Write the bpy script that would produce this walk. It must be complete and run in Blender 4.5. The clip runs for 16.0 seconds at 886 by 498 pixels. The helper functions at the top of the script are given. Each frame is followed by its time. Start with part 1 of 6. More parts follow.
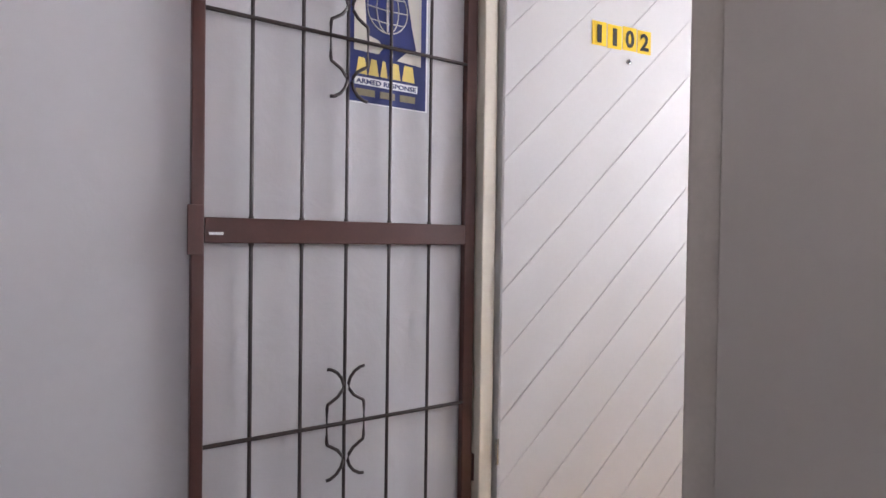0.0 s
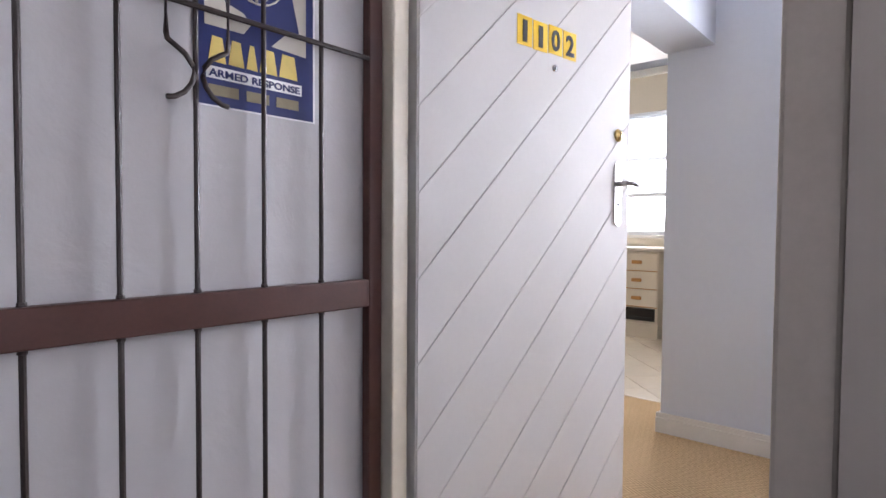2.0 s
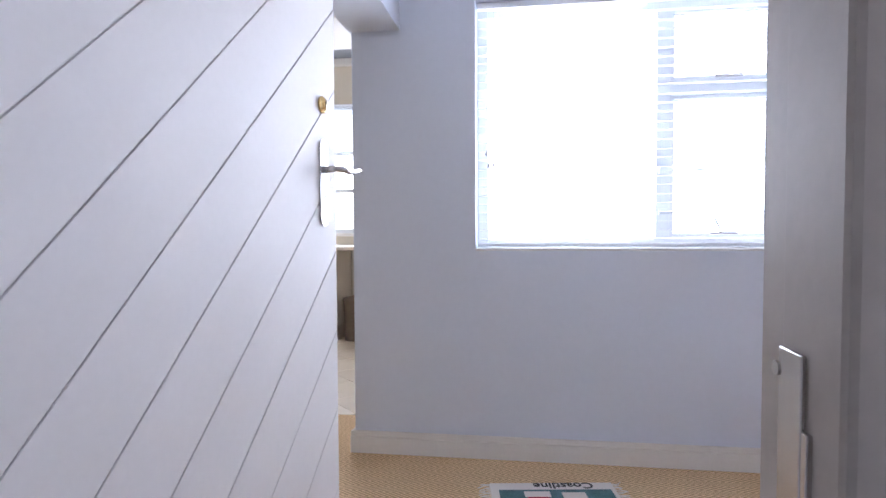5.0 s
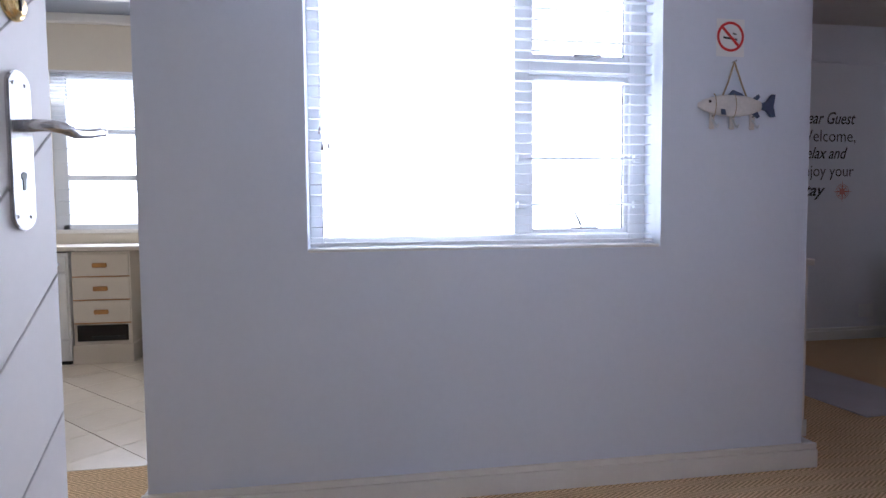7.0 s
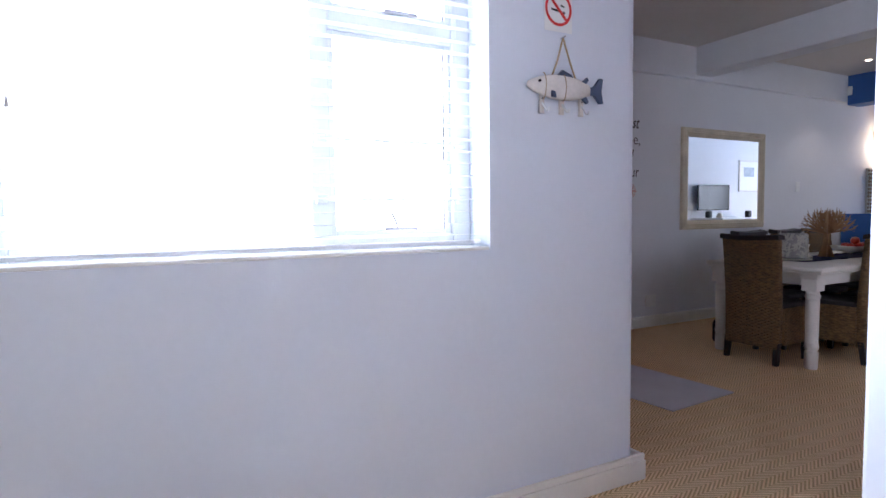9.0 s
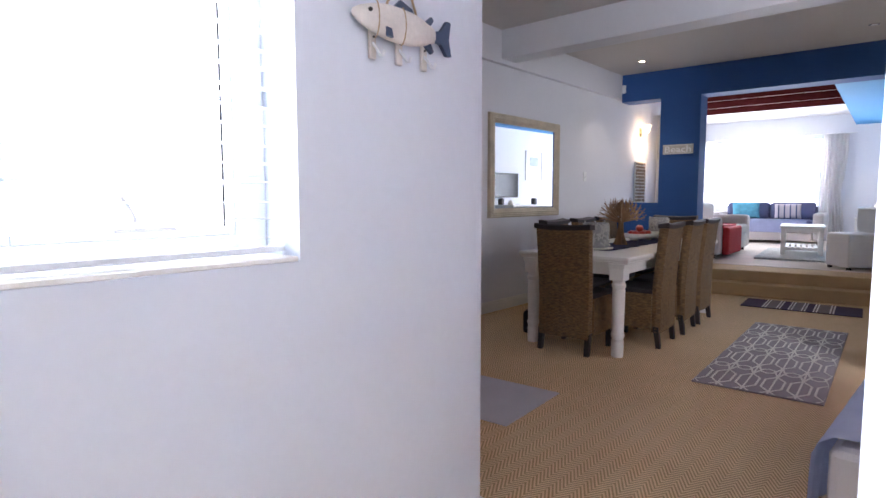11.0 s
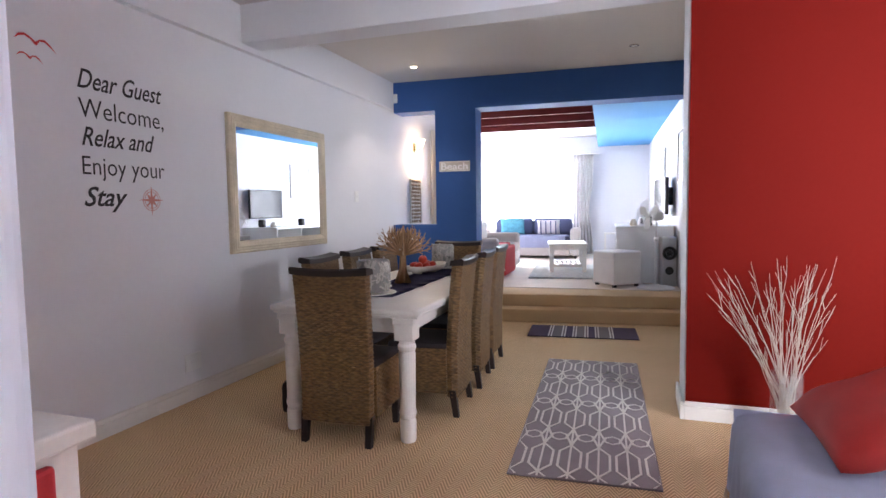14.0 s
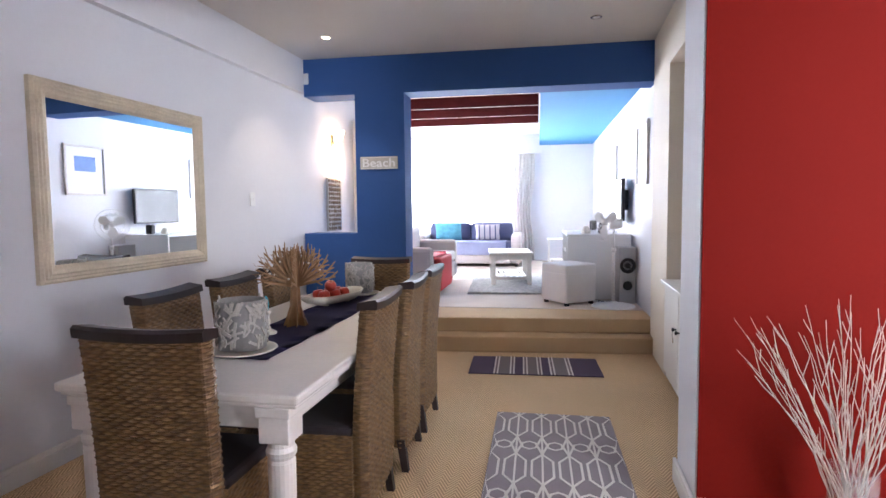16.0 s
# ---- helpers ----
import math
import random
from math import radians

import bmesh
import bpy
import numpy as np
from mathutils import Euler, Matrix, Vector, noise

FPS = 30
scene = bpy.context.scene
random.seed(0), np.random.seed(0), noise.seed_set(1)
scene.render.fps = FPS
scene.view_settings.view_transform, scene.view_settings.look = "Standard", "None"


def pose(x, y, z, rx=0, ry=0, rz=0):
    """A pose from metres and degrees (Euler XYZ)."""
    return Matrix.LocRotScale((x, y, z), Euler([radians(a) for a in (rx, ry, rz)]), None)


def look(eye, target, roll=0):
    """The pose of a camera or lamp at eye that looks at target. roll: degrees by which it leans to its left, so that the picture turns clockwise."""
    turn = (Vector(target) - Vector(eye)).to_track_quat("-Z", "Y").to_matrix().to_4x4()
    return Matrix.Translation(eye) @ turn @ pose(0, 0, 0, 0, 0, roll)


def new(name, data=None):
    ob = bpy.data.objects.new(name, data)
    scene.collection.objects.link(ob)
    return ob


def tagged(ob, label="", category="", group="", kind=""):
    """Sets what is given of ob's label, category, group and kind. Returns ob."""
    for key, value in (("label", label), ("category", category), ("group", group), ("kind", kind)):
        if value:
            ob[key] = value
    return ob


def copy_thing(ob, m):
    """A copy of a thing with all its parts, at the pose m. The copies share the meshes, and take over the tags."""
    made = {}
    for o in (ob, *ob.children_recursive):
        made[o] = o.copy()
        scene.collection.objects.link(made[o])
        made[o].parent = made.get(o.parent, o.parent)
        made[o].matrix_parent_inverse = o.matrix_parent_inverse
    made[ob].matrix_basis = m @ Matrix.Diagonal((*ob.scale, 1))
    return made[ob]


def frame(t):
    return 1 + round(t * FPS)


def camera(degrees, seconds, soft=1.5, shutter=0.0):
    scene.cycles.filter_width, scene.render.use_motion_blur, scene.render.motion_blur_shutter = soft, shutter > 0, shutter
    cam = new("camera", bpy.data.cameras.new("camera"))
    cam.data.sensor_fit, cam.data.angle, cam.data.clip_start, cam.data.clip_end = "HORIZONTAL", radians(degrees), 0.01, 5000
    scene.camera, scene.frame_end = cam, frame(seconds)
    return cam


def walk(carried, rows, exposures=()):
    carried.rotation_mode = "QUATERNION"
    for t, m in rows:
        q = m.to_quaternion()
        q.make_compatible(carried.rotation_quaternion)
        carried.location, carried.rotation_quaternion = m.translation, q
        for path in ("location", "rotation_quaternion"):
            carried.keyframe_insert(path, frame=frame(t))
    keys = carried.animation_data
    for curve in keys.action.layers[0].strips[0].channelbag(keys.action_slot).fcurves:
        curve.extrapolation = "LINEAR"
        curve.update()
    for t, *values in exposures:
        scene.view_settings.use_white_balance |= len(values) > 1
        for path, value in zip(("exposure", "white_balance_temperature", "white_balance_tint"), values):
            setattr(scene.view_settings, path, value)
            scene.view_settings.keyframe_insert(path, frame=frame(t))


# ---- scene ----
cam = camera(76.0, 16.0)
PATH = [
    (0, (0.152, 0.076, 0.978), (1.244, 1.751, 0.946), 0.8),
    (0.5, (0.207, 0.193, 1.052), (1.376, 1.815, 1.012), 0.9),
    (1, (0.27, 0.324, 1.083), (1.535, 1.872, 1.022), 0.7),
    (1.5, (0.289, 0.437, 1.136), (1.671, 1.881, 1.067), 0.5),
    (2, (0.309, 0.54, 1.138), (1.817, 1.851, 1.068), 0.4),
    (2.5, (0.344, 0.617, 1.137), (1.957, 1.797, 1.056), 0.4),
    (3, (0.403, 0.699, 1.133), (2.136, 1.695, 1.056), -0.2),
    (3.5, (0.457, 0.765, 1.143), (2.294, 1.551, 1.061), -0.3),
    (4, (0.53, 0.788, 1.137), (2.43, 1.407, 1.058), 0.1),
    (6.3, (1.054, 0.908, 1.162), (3.048, 0.784, 1.065), -0.7),
    (6.5, (1.101, 0.901, 1.156), (3.091, 0.731, 1.056), -0.5),
    (7, (1.243, 0.893, 1.163), (3.215, 0.583, 1.053), -0.5),
    (7.5, (1.358, 0.873, 1.15), (3.302, 0.415, 1.041), -0.5),
    (8, (1.521, 0.825, 1.152), (3.416, 0.195, 1.035), -0.4),
    (8.5, (1.639, 0.757, 1.152), (3.48, -0.016, 1.036), -0.5),
    (9, (1.783, 0.701, 1.159), (3.545, -0.237, 1.039), -0.7),
    (9.5, (1.894, 0.632, 1.166), (3.569, -0.453, 1.039), -0.5),
    (9.9, (2.039, 0.584, 1.179), (3.604, -0.654, 1.053), -1.3),
    (10, (2.074, 0.566, 1.181), (3.621, -0.694, 1.043), -1.1),
    (12.3, (2.743, -0.005, 1.177), (3.707, -1.751, 1.032), -0.4),
    (12.5, (2.796, -0.077, 1.185), (3.719, -1.845, 1.04), -0.3),
    (13, (2.876, -0.272, 1.196), (3.699, -2.09, 1.058), -0.5),
    (13.5, (2.917, -0.504, 1.227), (3.646, -2.362, 1.093), -0.8),
    (14, (2.946, -0.743, 1.282), (3.591, -2.632, 1.146), -0.8),
    (14.5, (2.946, -0.959, 1.311), (3.524, -2.868, 1.17), -0.7),
    (15, (3.02, -1.255, 1.33), (3.554, -3.176, 1.186), -0.6),
    (15.5, (3.094, -1.529, 1.337), (3.586, -3.462, 1.191), -0.5),
    (16, (3.201, -1.894, 1.341), (3.627, -3.843, 1.202), -0.6),
]
EXPOSURES = [(0.0, 0.15, 6400, 18), (2.0, -0.05, 6200, 18), (4.0, 0.15, 5800, 18), (6.5, -0.62, 5600, 19), (7.5, -0.5, 5600, 18), (8.5, 0.0, 5600, 17), (10.0, 0.65, 5700, 17), (12.5, 0.85, 6200, 16), (14.0, 1.3, 6100, 17), (16.0, 1.5, 6000, 17)]
walk(cam, [(t, look(eye, target, roll)) for t, eye, target, roll in PATH], EXPOSURES)

# ---- light ----
world = bpy.data.worlds.new("sky")
scene.world = world
world.use_nodes = True
wt = world.node_tree
sky = wt.nodes.new("ShaderNodeTexSky")
sky.sky_type, sky.sun_disc = "NISHITA", False
sky.sun_elevation, sky.sun_rotation = radians(48), radians(200)
wt.links.new(sky.outputs[0], wt.nodes["Background"].inputs[0])
wt.nodes["Background"].inputs[1].default_value = 0.05


def area_lamp(name, m, w, h, power, colour):
    d = bpy.data.lights.new(name, "AREA")
    d.shape, d.size, d.size_y, d.energy, d.color = "RECTANGLE", w, h, power, colour
    ob = new(name, d)
    ob.matrix_world = m
    return ob


DAY = (0.93, 0.97, 1.0)
area_lamp("hall_daylight", look((3.95, 0.34, 1.75), (0, 0.34, 1.75)), 1.7, 1.5, 185, DAY)
area_lamp("kitchen_daylight", look((7.1, 2.75, 1.9), (4.6, 2.75, 0.5)), 1.8, 1.6, 120, DAY)
area_lamp("living_daylight", look((5.15, -13.75, 1.75), (4.9, -7.0, 1.6)), 2.9, 1.75, 220, DAY)
area_lamp("living_side_daylight", look((6.72, -11.25, 1.6), (2.4, -11.0, 1.2)), 2.6, 1.7, 35, DAY)
area_lamp("gallery_daylight", look((-2.38, 0.3, 1.9), (1.0, 0.5, 1.3)), 2.0, 1.3, 3.2, (1.0, 0.93, 0.93))
# added fill for the lounge, in an unseen opening towards the gallery
area_lamp("lounge_fill", look((-0.3, -0.95, 1.6), (0.2, -3.0, 0.3)), 1.7, 1.1, 180, DAY)


def point_lamp(name, at, power, colour, radius=0.03):
    d = bpy.data.lights.new(name, "POINT")
    d.energy, d.color, d.shadow_soft_size = power, colour, radius
    ob = new(name, d)
    ob.location = at
    return ob


WARM = (1.0, 0.72, 0.42)


def spot_lamp(name, at, target, power, colour, angle):
    d = bpy.data.lights.new(name, "SPOT")
    d.energy, d.color, d.spot_size, d.spot_blend, d.shadow_soft_size = power, colour, radians(angle), 0.6, 0.03
    ob = new(name, d)
    ob.matrix_world = look(at, target)
    return ob


spot_lamp("downlight_beam", (5.24, -6.59, 2.82), (5.24, -6.58, 0), 12, (1.0, 0.82, 0.6), 95)
spot_lamp("niche_beam", (2.28, -5.75, 2.75), (2.30, -5.76, 0), 14, (1.0, 0.75, 0.45), 100)
point_lamp("sconce_bulb", (5.70, -8.10, 1.98), 7, WARM)


# ---- materials ----
def shader(name, colour, rough=0.6, metal=0.0, var=0.12, scale=3.0, fine=90.0, bump=0.15, depth=0.002, coat=0.0, per_object=0.0, spec=0.5):
    """Painted or plain surface: two scales of tone variation and a fine relief."""
    m = bpy.data.materials.new(name)
    m.use_nodes = True
    t = m.node_tree
    n, l = t.nodes, t.links
    b = n["Principled BSDF"]
    b.inputs["Roughness"].default_value, b.inputs["Metallic"].default_value = rough, metal
    b.inputs["Specular IOR Level"].default_value = spec
    b.inputs["Coat Weight"].default_value = coat
    co = n.new("ShaderNodeTexCoord")
    big, small = n.new("ShaderNodeTexNoise"), n.new("ShaderNodeTexNoise")
    big.inputs["Scale"].default_value, big.inputs["Detail"].default_value = scale, 4
    small.inputs["Scale"].default_value, small.inputs["Detail"].default_value = fine, 3
    for q in (big, small):
        l.new(co.outputs["Object"], q.inputs["Vector"])
    mix = n.new("ShaderNodeMath")
    mix.operation = "MULTIPLY_ADD"
    mix.inputs[1].default_value = 0.65
    half = n.new("ShaderNodeMath")
    half.operation = "MULTIPLY"
    half.inputs[1].default_value = 0.35
    l.new(small.outputs[0], half.inputs[0])
    l.new(big.outputs[0], mix.inputs[0])
    l.new(half.outputs[0], mix.inputs[2])
    ramp = n.new("ShaderNodeValToRGB")
    lo, hi = [max(0, c * (1 - var)) for c in colour], [min(1, c * (1 + var * 0.7)) for c in colour]
    ramp.color_ramp.elements[0].position, ramp.color_ramp.elements[0].color = 0.3, (*lo, 1)
    ramp.color_ramp.elements[1].position, ramp.color_ramp.elements[1].color = 0.7, (*hi, 1)
    l.new(mix.outputs[0], ramp.inputs[0])
    out = ramp.outputs[0]
    if per_object:
        info, hsv = n.new("ShaderNodeObjectInfo"), n.new("ShaderNodeHueSaturation")
        mr = n.new("ShaderNodeMapRange")
        mr.inputs["To Min"].default_value, mr.inputs["To Max"].default_value = 1 - per_object, 1 + per_object
        l.new(info.outputs["Random"], mr.inputs["Value"])
        l.new(mr.outputs[0], hsv.inputs["Value"])
        l.new(out, hsv.inputs["Color"])
        out = hsv.outputs[0]
    l.new(out, b.inputs["Base Color"])
    if bump:
        bp = n.new("ShaderNodeBump")
        bp.inputs["Strength"].default_value, bp.inputs["Distance"].default_value = bump, depth
        l.new(mix.outputs[0], bp.inputs["Height"])
        l.new(bp.outputs[0], b.inputs["Normal"])
    return m


def plaster(name, colour, lump=0.14, spec=0.3):
    """Hand-trowelled painted plaster: broad waves, trowel marks and a fine grain."""
    m = shader(name, colour, 0.75, var=0.03, scale=1.3, fine=35, bump=0.0, spec=spec)
    t = m.node_tree
    n, l = t.nodes, t.links
    co = n.new("ShaderNodeTexCoord")
    a, c = n.new("ShaderNodeTexNoise"), n.new("ShaderNodeTexNoise")
    a.inputs["Scale"].default_value, a.inputs["Detail"].default_value, a.inputs["Distortion"].default_value = 6.0, 5, 0.8
    c.inputs["Scale"].default_value = 160
    l.new(co.outputs["Object"], a.inputs["Vector"])
    l.new(co.outputs["Object"], c.inputs["Vector"])
    b1, b2 = n.new("ShaderNodeBump"), n.new("ShaderNodeBump")
    b1.inputs["Strength"].default_value, b1.inputs["Distance"].default_value = lump, 0.012
    b2.inputs["Strength"].default_value, b2.inputs["Distance"].default_value = 0.12, 0.0015
    l.new(a.outputs[0], b1.inputs["Height"])
    l.new(c.outputs[0], b2.inputs["Height"])
    l.new(b1.outputs[0], b2.inputs["Normal"])
    l.new(b2.outputs[0], n["Principled BSDF"].inputs["Normal"])
    return m


def herringbone(name):
    """Woven sisal carpet: chevron columns of slanted ribs."""
    m = bpy.data.materials.new(name)
    m.use_nodes = True
    t = m.node_tree
    n, l = t.nodes, t.links
    b = n["Principled BSDF"]
    b.inputs["Roughness"].default_value, b.inputs["Specular IOR Level"].default_value = 0.95, 0.1
    co, sep = n.new("ShaderNodeTexCoord"), n.new("ShaderNodeSeparateXYZ")
    l.new(co.outputs["Object"], sep.inputs[0])

    def math_node(op, a, bb=None, cc=None):
        q = n.new("ShaderNodeMath")
        q.operation = op
        for i, v in enumerate((a, bb, cc)):
            if v is None:
                continue
            if isinstance(v, (int, float)):
                q.inputs[i].default_value = v
            else:
                l.new(v, q.inputs[i])
        return q.outputs[0]

    zig = math_node("PINGPONG", sep.outputs["X"], 0.047)
    slant = math_node("ADD", math_node("MULTIPLY", zig, 1.8), sep.outputs["Y"])
    rib = math_node("SINE", math_node("MULTIPLY", slant, 2 * math.pi / 0.03))
    rib = math_node("MULTIPLY_ADD", rib, 0.5, 0.5)
    nz, nb = n.new("ShaderNodeTexNoise"), n.new("ShaderNodeTexNoise")
    nz.inputs["Scale"].default_value, nb.inputs["Scale"].default_value = 170, 1.6
    nb.inputs["Detail"].default_value = 5
    l.new(co.outputs["Object"], nz.inputs["Vector"])
    l.new(co.outputs["Object"], nb.inputs["Vector"])
    tone = math_node("ADD", math_node("MULTIPLY", rib, 0.5), math_node("MULTIPLY", nz.outputs[0], 0.35))
    tone = math_node("ADD", tone, math_node("MULTIPLY", nb.outputs[0], 0.25))
    ramp = n.new("ShaderNodeValToRGB")
    e = ramp.color_ramp.elements
    e[0].position, e[0].color = 0.2, (0.37, 0.238, 0.124, 1)
    e[1].position, e[1].color = 0.85, (0.88, 0.65, 0.39, 1)
    l.new(tone, ramp.inputs[0])
    l.new(ramp.outputs[0], b.inputs["Base Color"])
    bp = n.new("ShaderNodeBump")
    bp.inputs["Strength"].default_value, bp.inputs["Distance"].default_value = 0.8, 0.003
    l.new(math_node("ADD", rib, math_node("MULTIPLY", nz.outputs[0], 0.4)), bp.inputs["Height"])
    l.new(bp.outputs[0], b.inputs["Normal"])
    return m


def glassy(name, rough=0.0):
    m = bpy.data.materials.new(name)
    m.use_nodes = True
    b = m.node_tree.nodes["Principled BSDF"]
    b.inputs["Transmission Weight"].default_value, b.inputs["Roughness"].default_value, b.inputs["IOR"].default_value = 1.0, rough, 1.45
    return m


def glowing(name, colour, strength):
    m = bpy.data.materials.new(name)
    m.use_nodes = True
    b = m.node_tree.nodes["Principled BSDF"]
    b.inputs["Emission Color"].default_value, b.inputs["Emission Strength"].default_value = (*colour, 1), strength
    b.inputs["Base Color"].default_value = (*colour, 1)
    return m


WHITE_WALL = plaster("white_plaster", (0.74, 0.74, 0.77))
HALL_WALL = plaster("hall_plaster", (0.70, 0.74, 0.82), 0.22)
CORRIDOR_WALL = plaster("corridor_plaster", (0.53, 0.515, 0.525), 0.25)
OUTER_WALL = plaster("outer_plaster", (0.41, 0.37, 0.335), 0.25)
CREAM_WALL = plaster("cream_plaster", (0.72, 0.66, 0.56), 0.25)
RED_WALL = plaster("red_plaster", (0.128, 0.0052, 0.0025), 0.25, 0.08)
BLUE_WALL = plaster("blue_plaster", (0.035, 0.10, 0.30), 0.3)
RED_BOARD = shader("dark_red_board", (0.030, 0.006, 0.006), 0.9, var=0.2, scale=6, bump=0.1, spec=0.0)
SKY_BLUE = plaster("light_blue_plaster", (0.10, 0.33, 0.62), 0.2)
# kitchen ceiling: the shade up there is put into the blue-grey colour
SHADED_CEILING = plaster("shaded_ceiling_paint", (0.30, 0.32, 0.36), 0.15)
CEILING = plaster("ceiling_paint", (0.66, 0.63, 0.60), 0.15)
TRIM = shader("white_trim_paint", (0.78, 0.76, 0.72), 0.4, var=0.05, scale=5, fine=60, bump=0.08)
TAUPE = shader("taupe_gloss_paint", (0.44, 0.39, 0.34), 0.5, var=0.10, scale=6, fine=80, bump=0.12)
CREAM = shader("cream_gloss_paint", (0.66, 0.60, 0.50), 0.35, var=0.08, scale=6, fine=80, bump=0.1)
DOOR_WHITE = shader("white_door_paint", (0.60, 0.575, 0.565), 0.6, var=0.04, scale=4, fine=70, bump=0.06)
CARPET = herringbone("sisal_carpet")
# living room sisal, its base colour lightened to carry the window glare
CARPET_GLARE = shader("glare_sisal_carpet", (0.66, 0.57, 0.48), 0.9, var=0.14, scale=2.5, fine=140, bump=0.5, depth=0.003, spec=0.2)
CARPET_FLAT = shader("flat_sisal_carpet", (0.55, 0.40, 0.24), 0.95, var=0.16, scale=2.5, fine=140, bump=0.6, depth=0.003, spec=0.1)
CONCRETE = shader("concrete", (0.25, 0.24, 0.23), 0.85)
GATE_BROWN = shader("brown_gate_paint", (0.075, 0.028, 0.022), 0.42, var=0.2, scale=12, fine=150, bump=0.15)
ROD_BLACK = shader("dark_rod_paint", (0.03, 0.018, 0.016), 0.45, var=0.2, scale=15, bump=0.1)
TILE = shader("cream_floor_tile", (0.70, 0.62, 0.50), 0.22, var=0.06, scale=4, fine=40, bump=0.03, per_object=0.06)
GROUT = shader("grey_grout", (0.30, 0.27, 0.23), 0.9)
TABLE_WHITE = shader("white_table_paint", (0.78, 0.75, 0.70), 0.45, var=0.08, scale=5, fine=60, bump=0.15)
DARK_WOOD = shader("dark_chair_wood", (0.018, 0.010, 0.010), 0.48, var=0.35, scale=8, fine=60, bump=0.1)
CUSHION_DARK = shader("dark_cushion_fabric", (0.03, 0.022, 0.025), 0.9, var=0.2, fine=300, bump=0.3)
RUG_GREY = shader("grey_rug_pile", (0.27, 0.23, 0.245), 0.95, var=0.18, scale=5, fine=260, bump=0.6, depth=0.004)
RUG_WHITE = shader("white_rug_pile", (0.78, 0.74, 0.70), 0.95, var=0.08, fine=260, bump=0.5, depth=0.003)
MAT_PURPLE = shader("purple_mat_weave", (0.075, 0.05, 0.095), 0.95, var=0.2, fine=200, bump=0.5)
MAT_GREY = shader("grey_mat_weave", (0.52, 0.50, 0.53), 0.95, var=0.1, fine=200, bump=0.5)
RUNNER = shader("blue_runner_cloth", (0.060, 0.052, 0.14), 0.9, var=0.2, fine=250, bump=0.4)
MIRROR = shader("mirror_silver", (0.93, 0.95, 0.96), 0.012, 1.0, var=0.0, bump=0.0)
LIMED = shader("limed_wood", (0.60, 0.51, 0.37), 0.6, var=0.22, scale=7, fine=70, bump=0.35)
FABRIC_GREY = shader("light_sofa_fabric", (0.52, 0.47, 0.45), 0.95, var=0.1, fine=220, bump=0.4)
FABRIC_NAVY = shader("navy_sofa_fabric", (0.10, 0.11, 0.20), 0.95, var=0.15, fine=220, bump=0.4)
FABRIC_RED = shader("red_throw_fabric", (0.50, 0.03, 0.035), 0.9, var=0.15, fine=220, bump=0.4)
FABRIC_LILAC = shader("lilac_throw_fabric", (0.60, 0.64, 0.82), 0.92, var=0.08, scale=9, fine=260, bump=0.5)
FRINGE = shader("cream_fringe", (0.70, 0.62, 0.52), 0.95, var=0.15)
LEATHER_WHITE = shader("white_leatherette", (0.78, 0.77, 0.77), 0.38, var=0.04, scale=9, fine=160, bump=0.2)
PLASTIC_WHITE = shader("white_plastic", (0.78, 0.78, 0.77), 0.35, var=0.03, bump=0.02)
BLACK_PLASTIC = shader("black_plastic", (0.012, 0.012, 0.014), 0.3, var=0.1, bump=0.03)
STEEL = shader("brushed_steel", (0.62, 0.61, 0.60), 0.25, 1.0, var=0.12, scale=20, fine=200, bump=0.05)
BRASS = shader("brass", (0.75, 0.55, 0.25), 0.25, 1.0, var=0.12, scale=20, bump=0.05)
YELLOW = shader("yellow_sticker", (0.85, 0.55, 0.02), 0.4, var=0.05, bump=0.02)
INK = shader("black_ink", (0.012, 0.011, 0.012), 0.5, var=0.1, bump=0.0)
NAVY_INK = shader("navy_poster_ink", (0.02, 0.028, 0.13), 0.35, var=0.08, bump=0.02)
GOLD_INK = shader("gold_poster_ink", (0.72, 0.55, 0.16), 0.35, var=0.1, bump=0.02)
DULL_GOLD = shader("dull_gold_ink", (0.24, 0.20, 0.12), 0.4, var=0.2, bump=0.02)
PALE_INK = shader("pale_poster_ink", (0.62, 0.58, 0.50), 0.4, var=0.06, bump=0.02)
RED_INK = shader("red_ink", (0.60, 0.02, 0.02), 0.4, var=0.05, bump=0.0)
CORAL_INK = shader("coral_ink", (0.62, 0.25, 0.21), 0.5, var=0.1, bump=0.0)
PAPER = shader("white_paper", (0.80, 0.80, 0.80), 0.6, var=0.02, bump=0.02)
TWIG_WHITE = shader("white_twig", (0.46, 0.40, 0.34), 0.85, var=0.2, scale=30, fine=200, bump=0.4)
CURTAIN = shader("white_voile", (0.80, 0.78, 0.76), 0.95, var=0.04, fine=300, bump=0.2)
SLAT = shader("white_blind_slat", (0.80, 0.81, 0.83), 0.4, var=0.03, bump=0.02)
ALU = shader("white_window_frame", (0.74, 0.77, 0.80), 0.4, var=0.05, bump=0.03)
GLASS = glassy("clear_glass")
VASE_GLASS = shader("thin_vase_glass", (0.85, 0.88, 0.88), 0.04, var=0.0, bump=0.0)
VASE_GLASS.node_tree.nodes["Principled BSDF"].inputs["Alpha"].default_value = 0.10
WOOD_TREE = shader("plywood", (0.33, 0.19, 0.09), 0.6, var=0.25, scale=12, fine=90, bump=0.15)
CERAMIC = shader("cream_ceramic", (0.74, 0.68, 0.58), 0.3, var=0.06, bump=0.05)
APPLE = shader("red_apple_skin", (0.52, 0.045, 0.025), 0.28, var=0.4, scale=25, fine=120, bump=0.03, per_object=0.12)
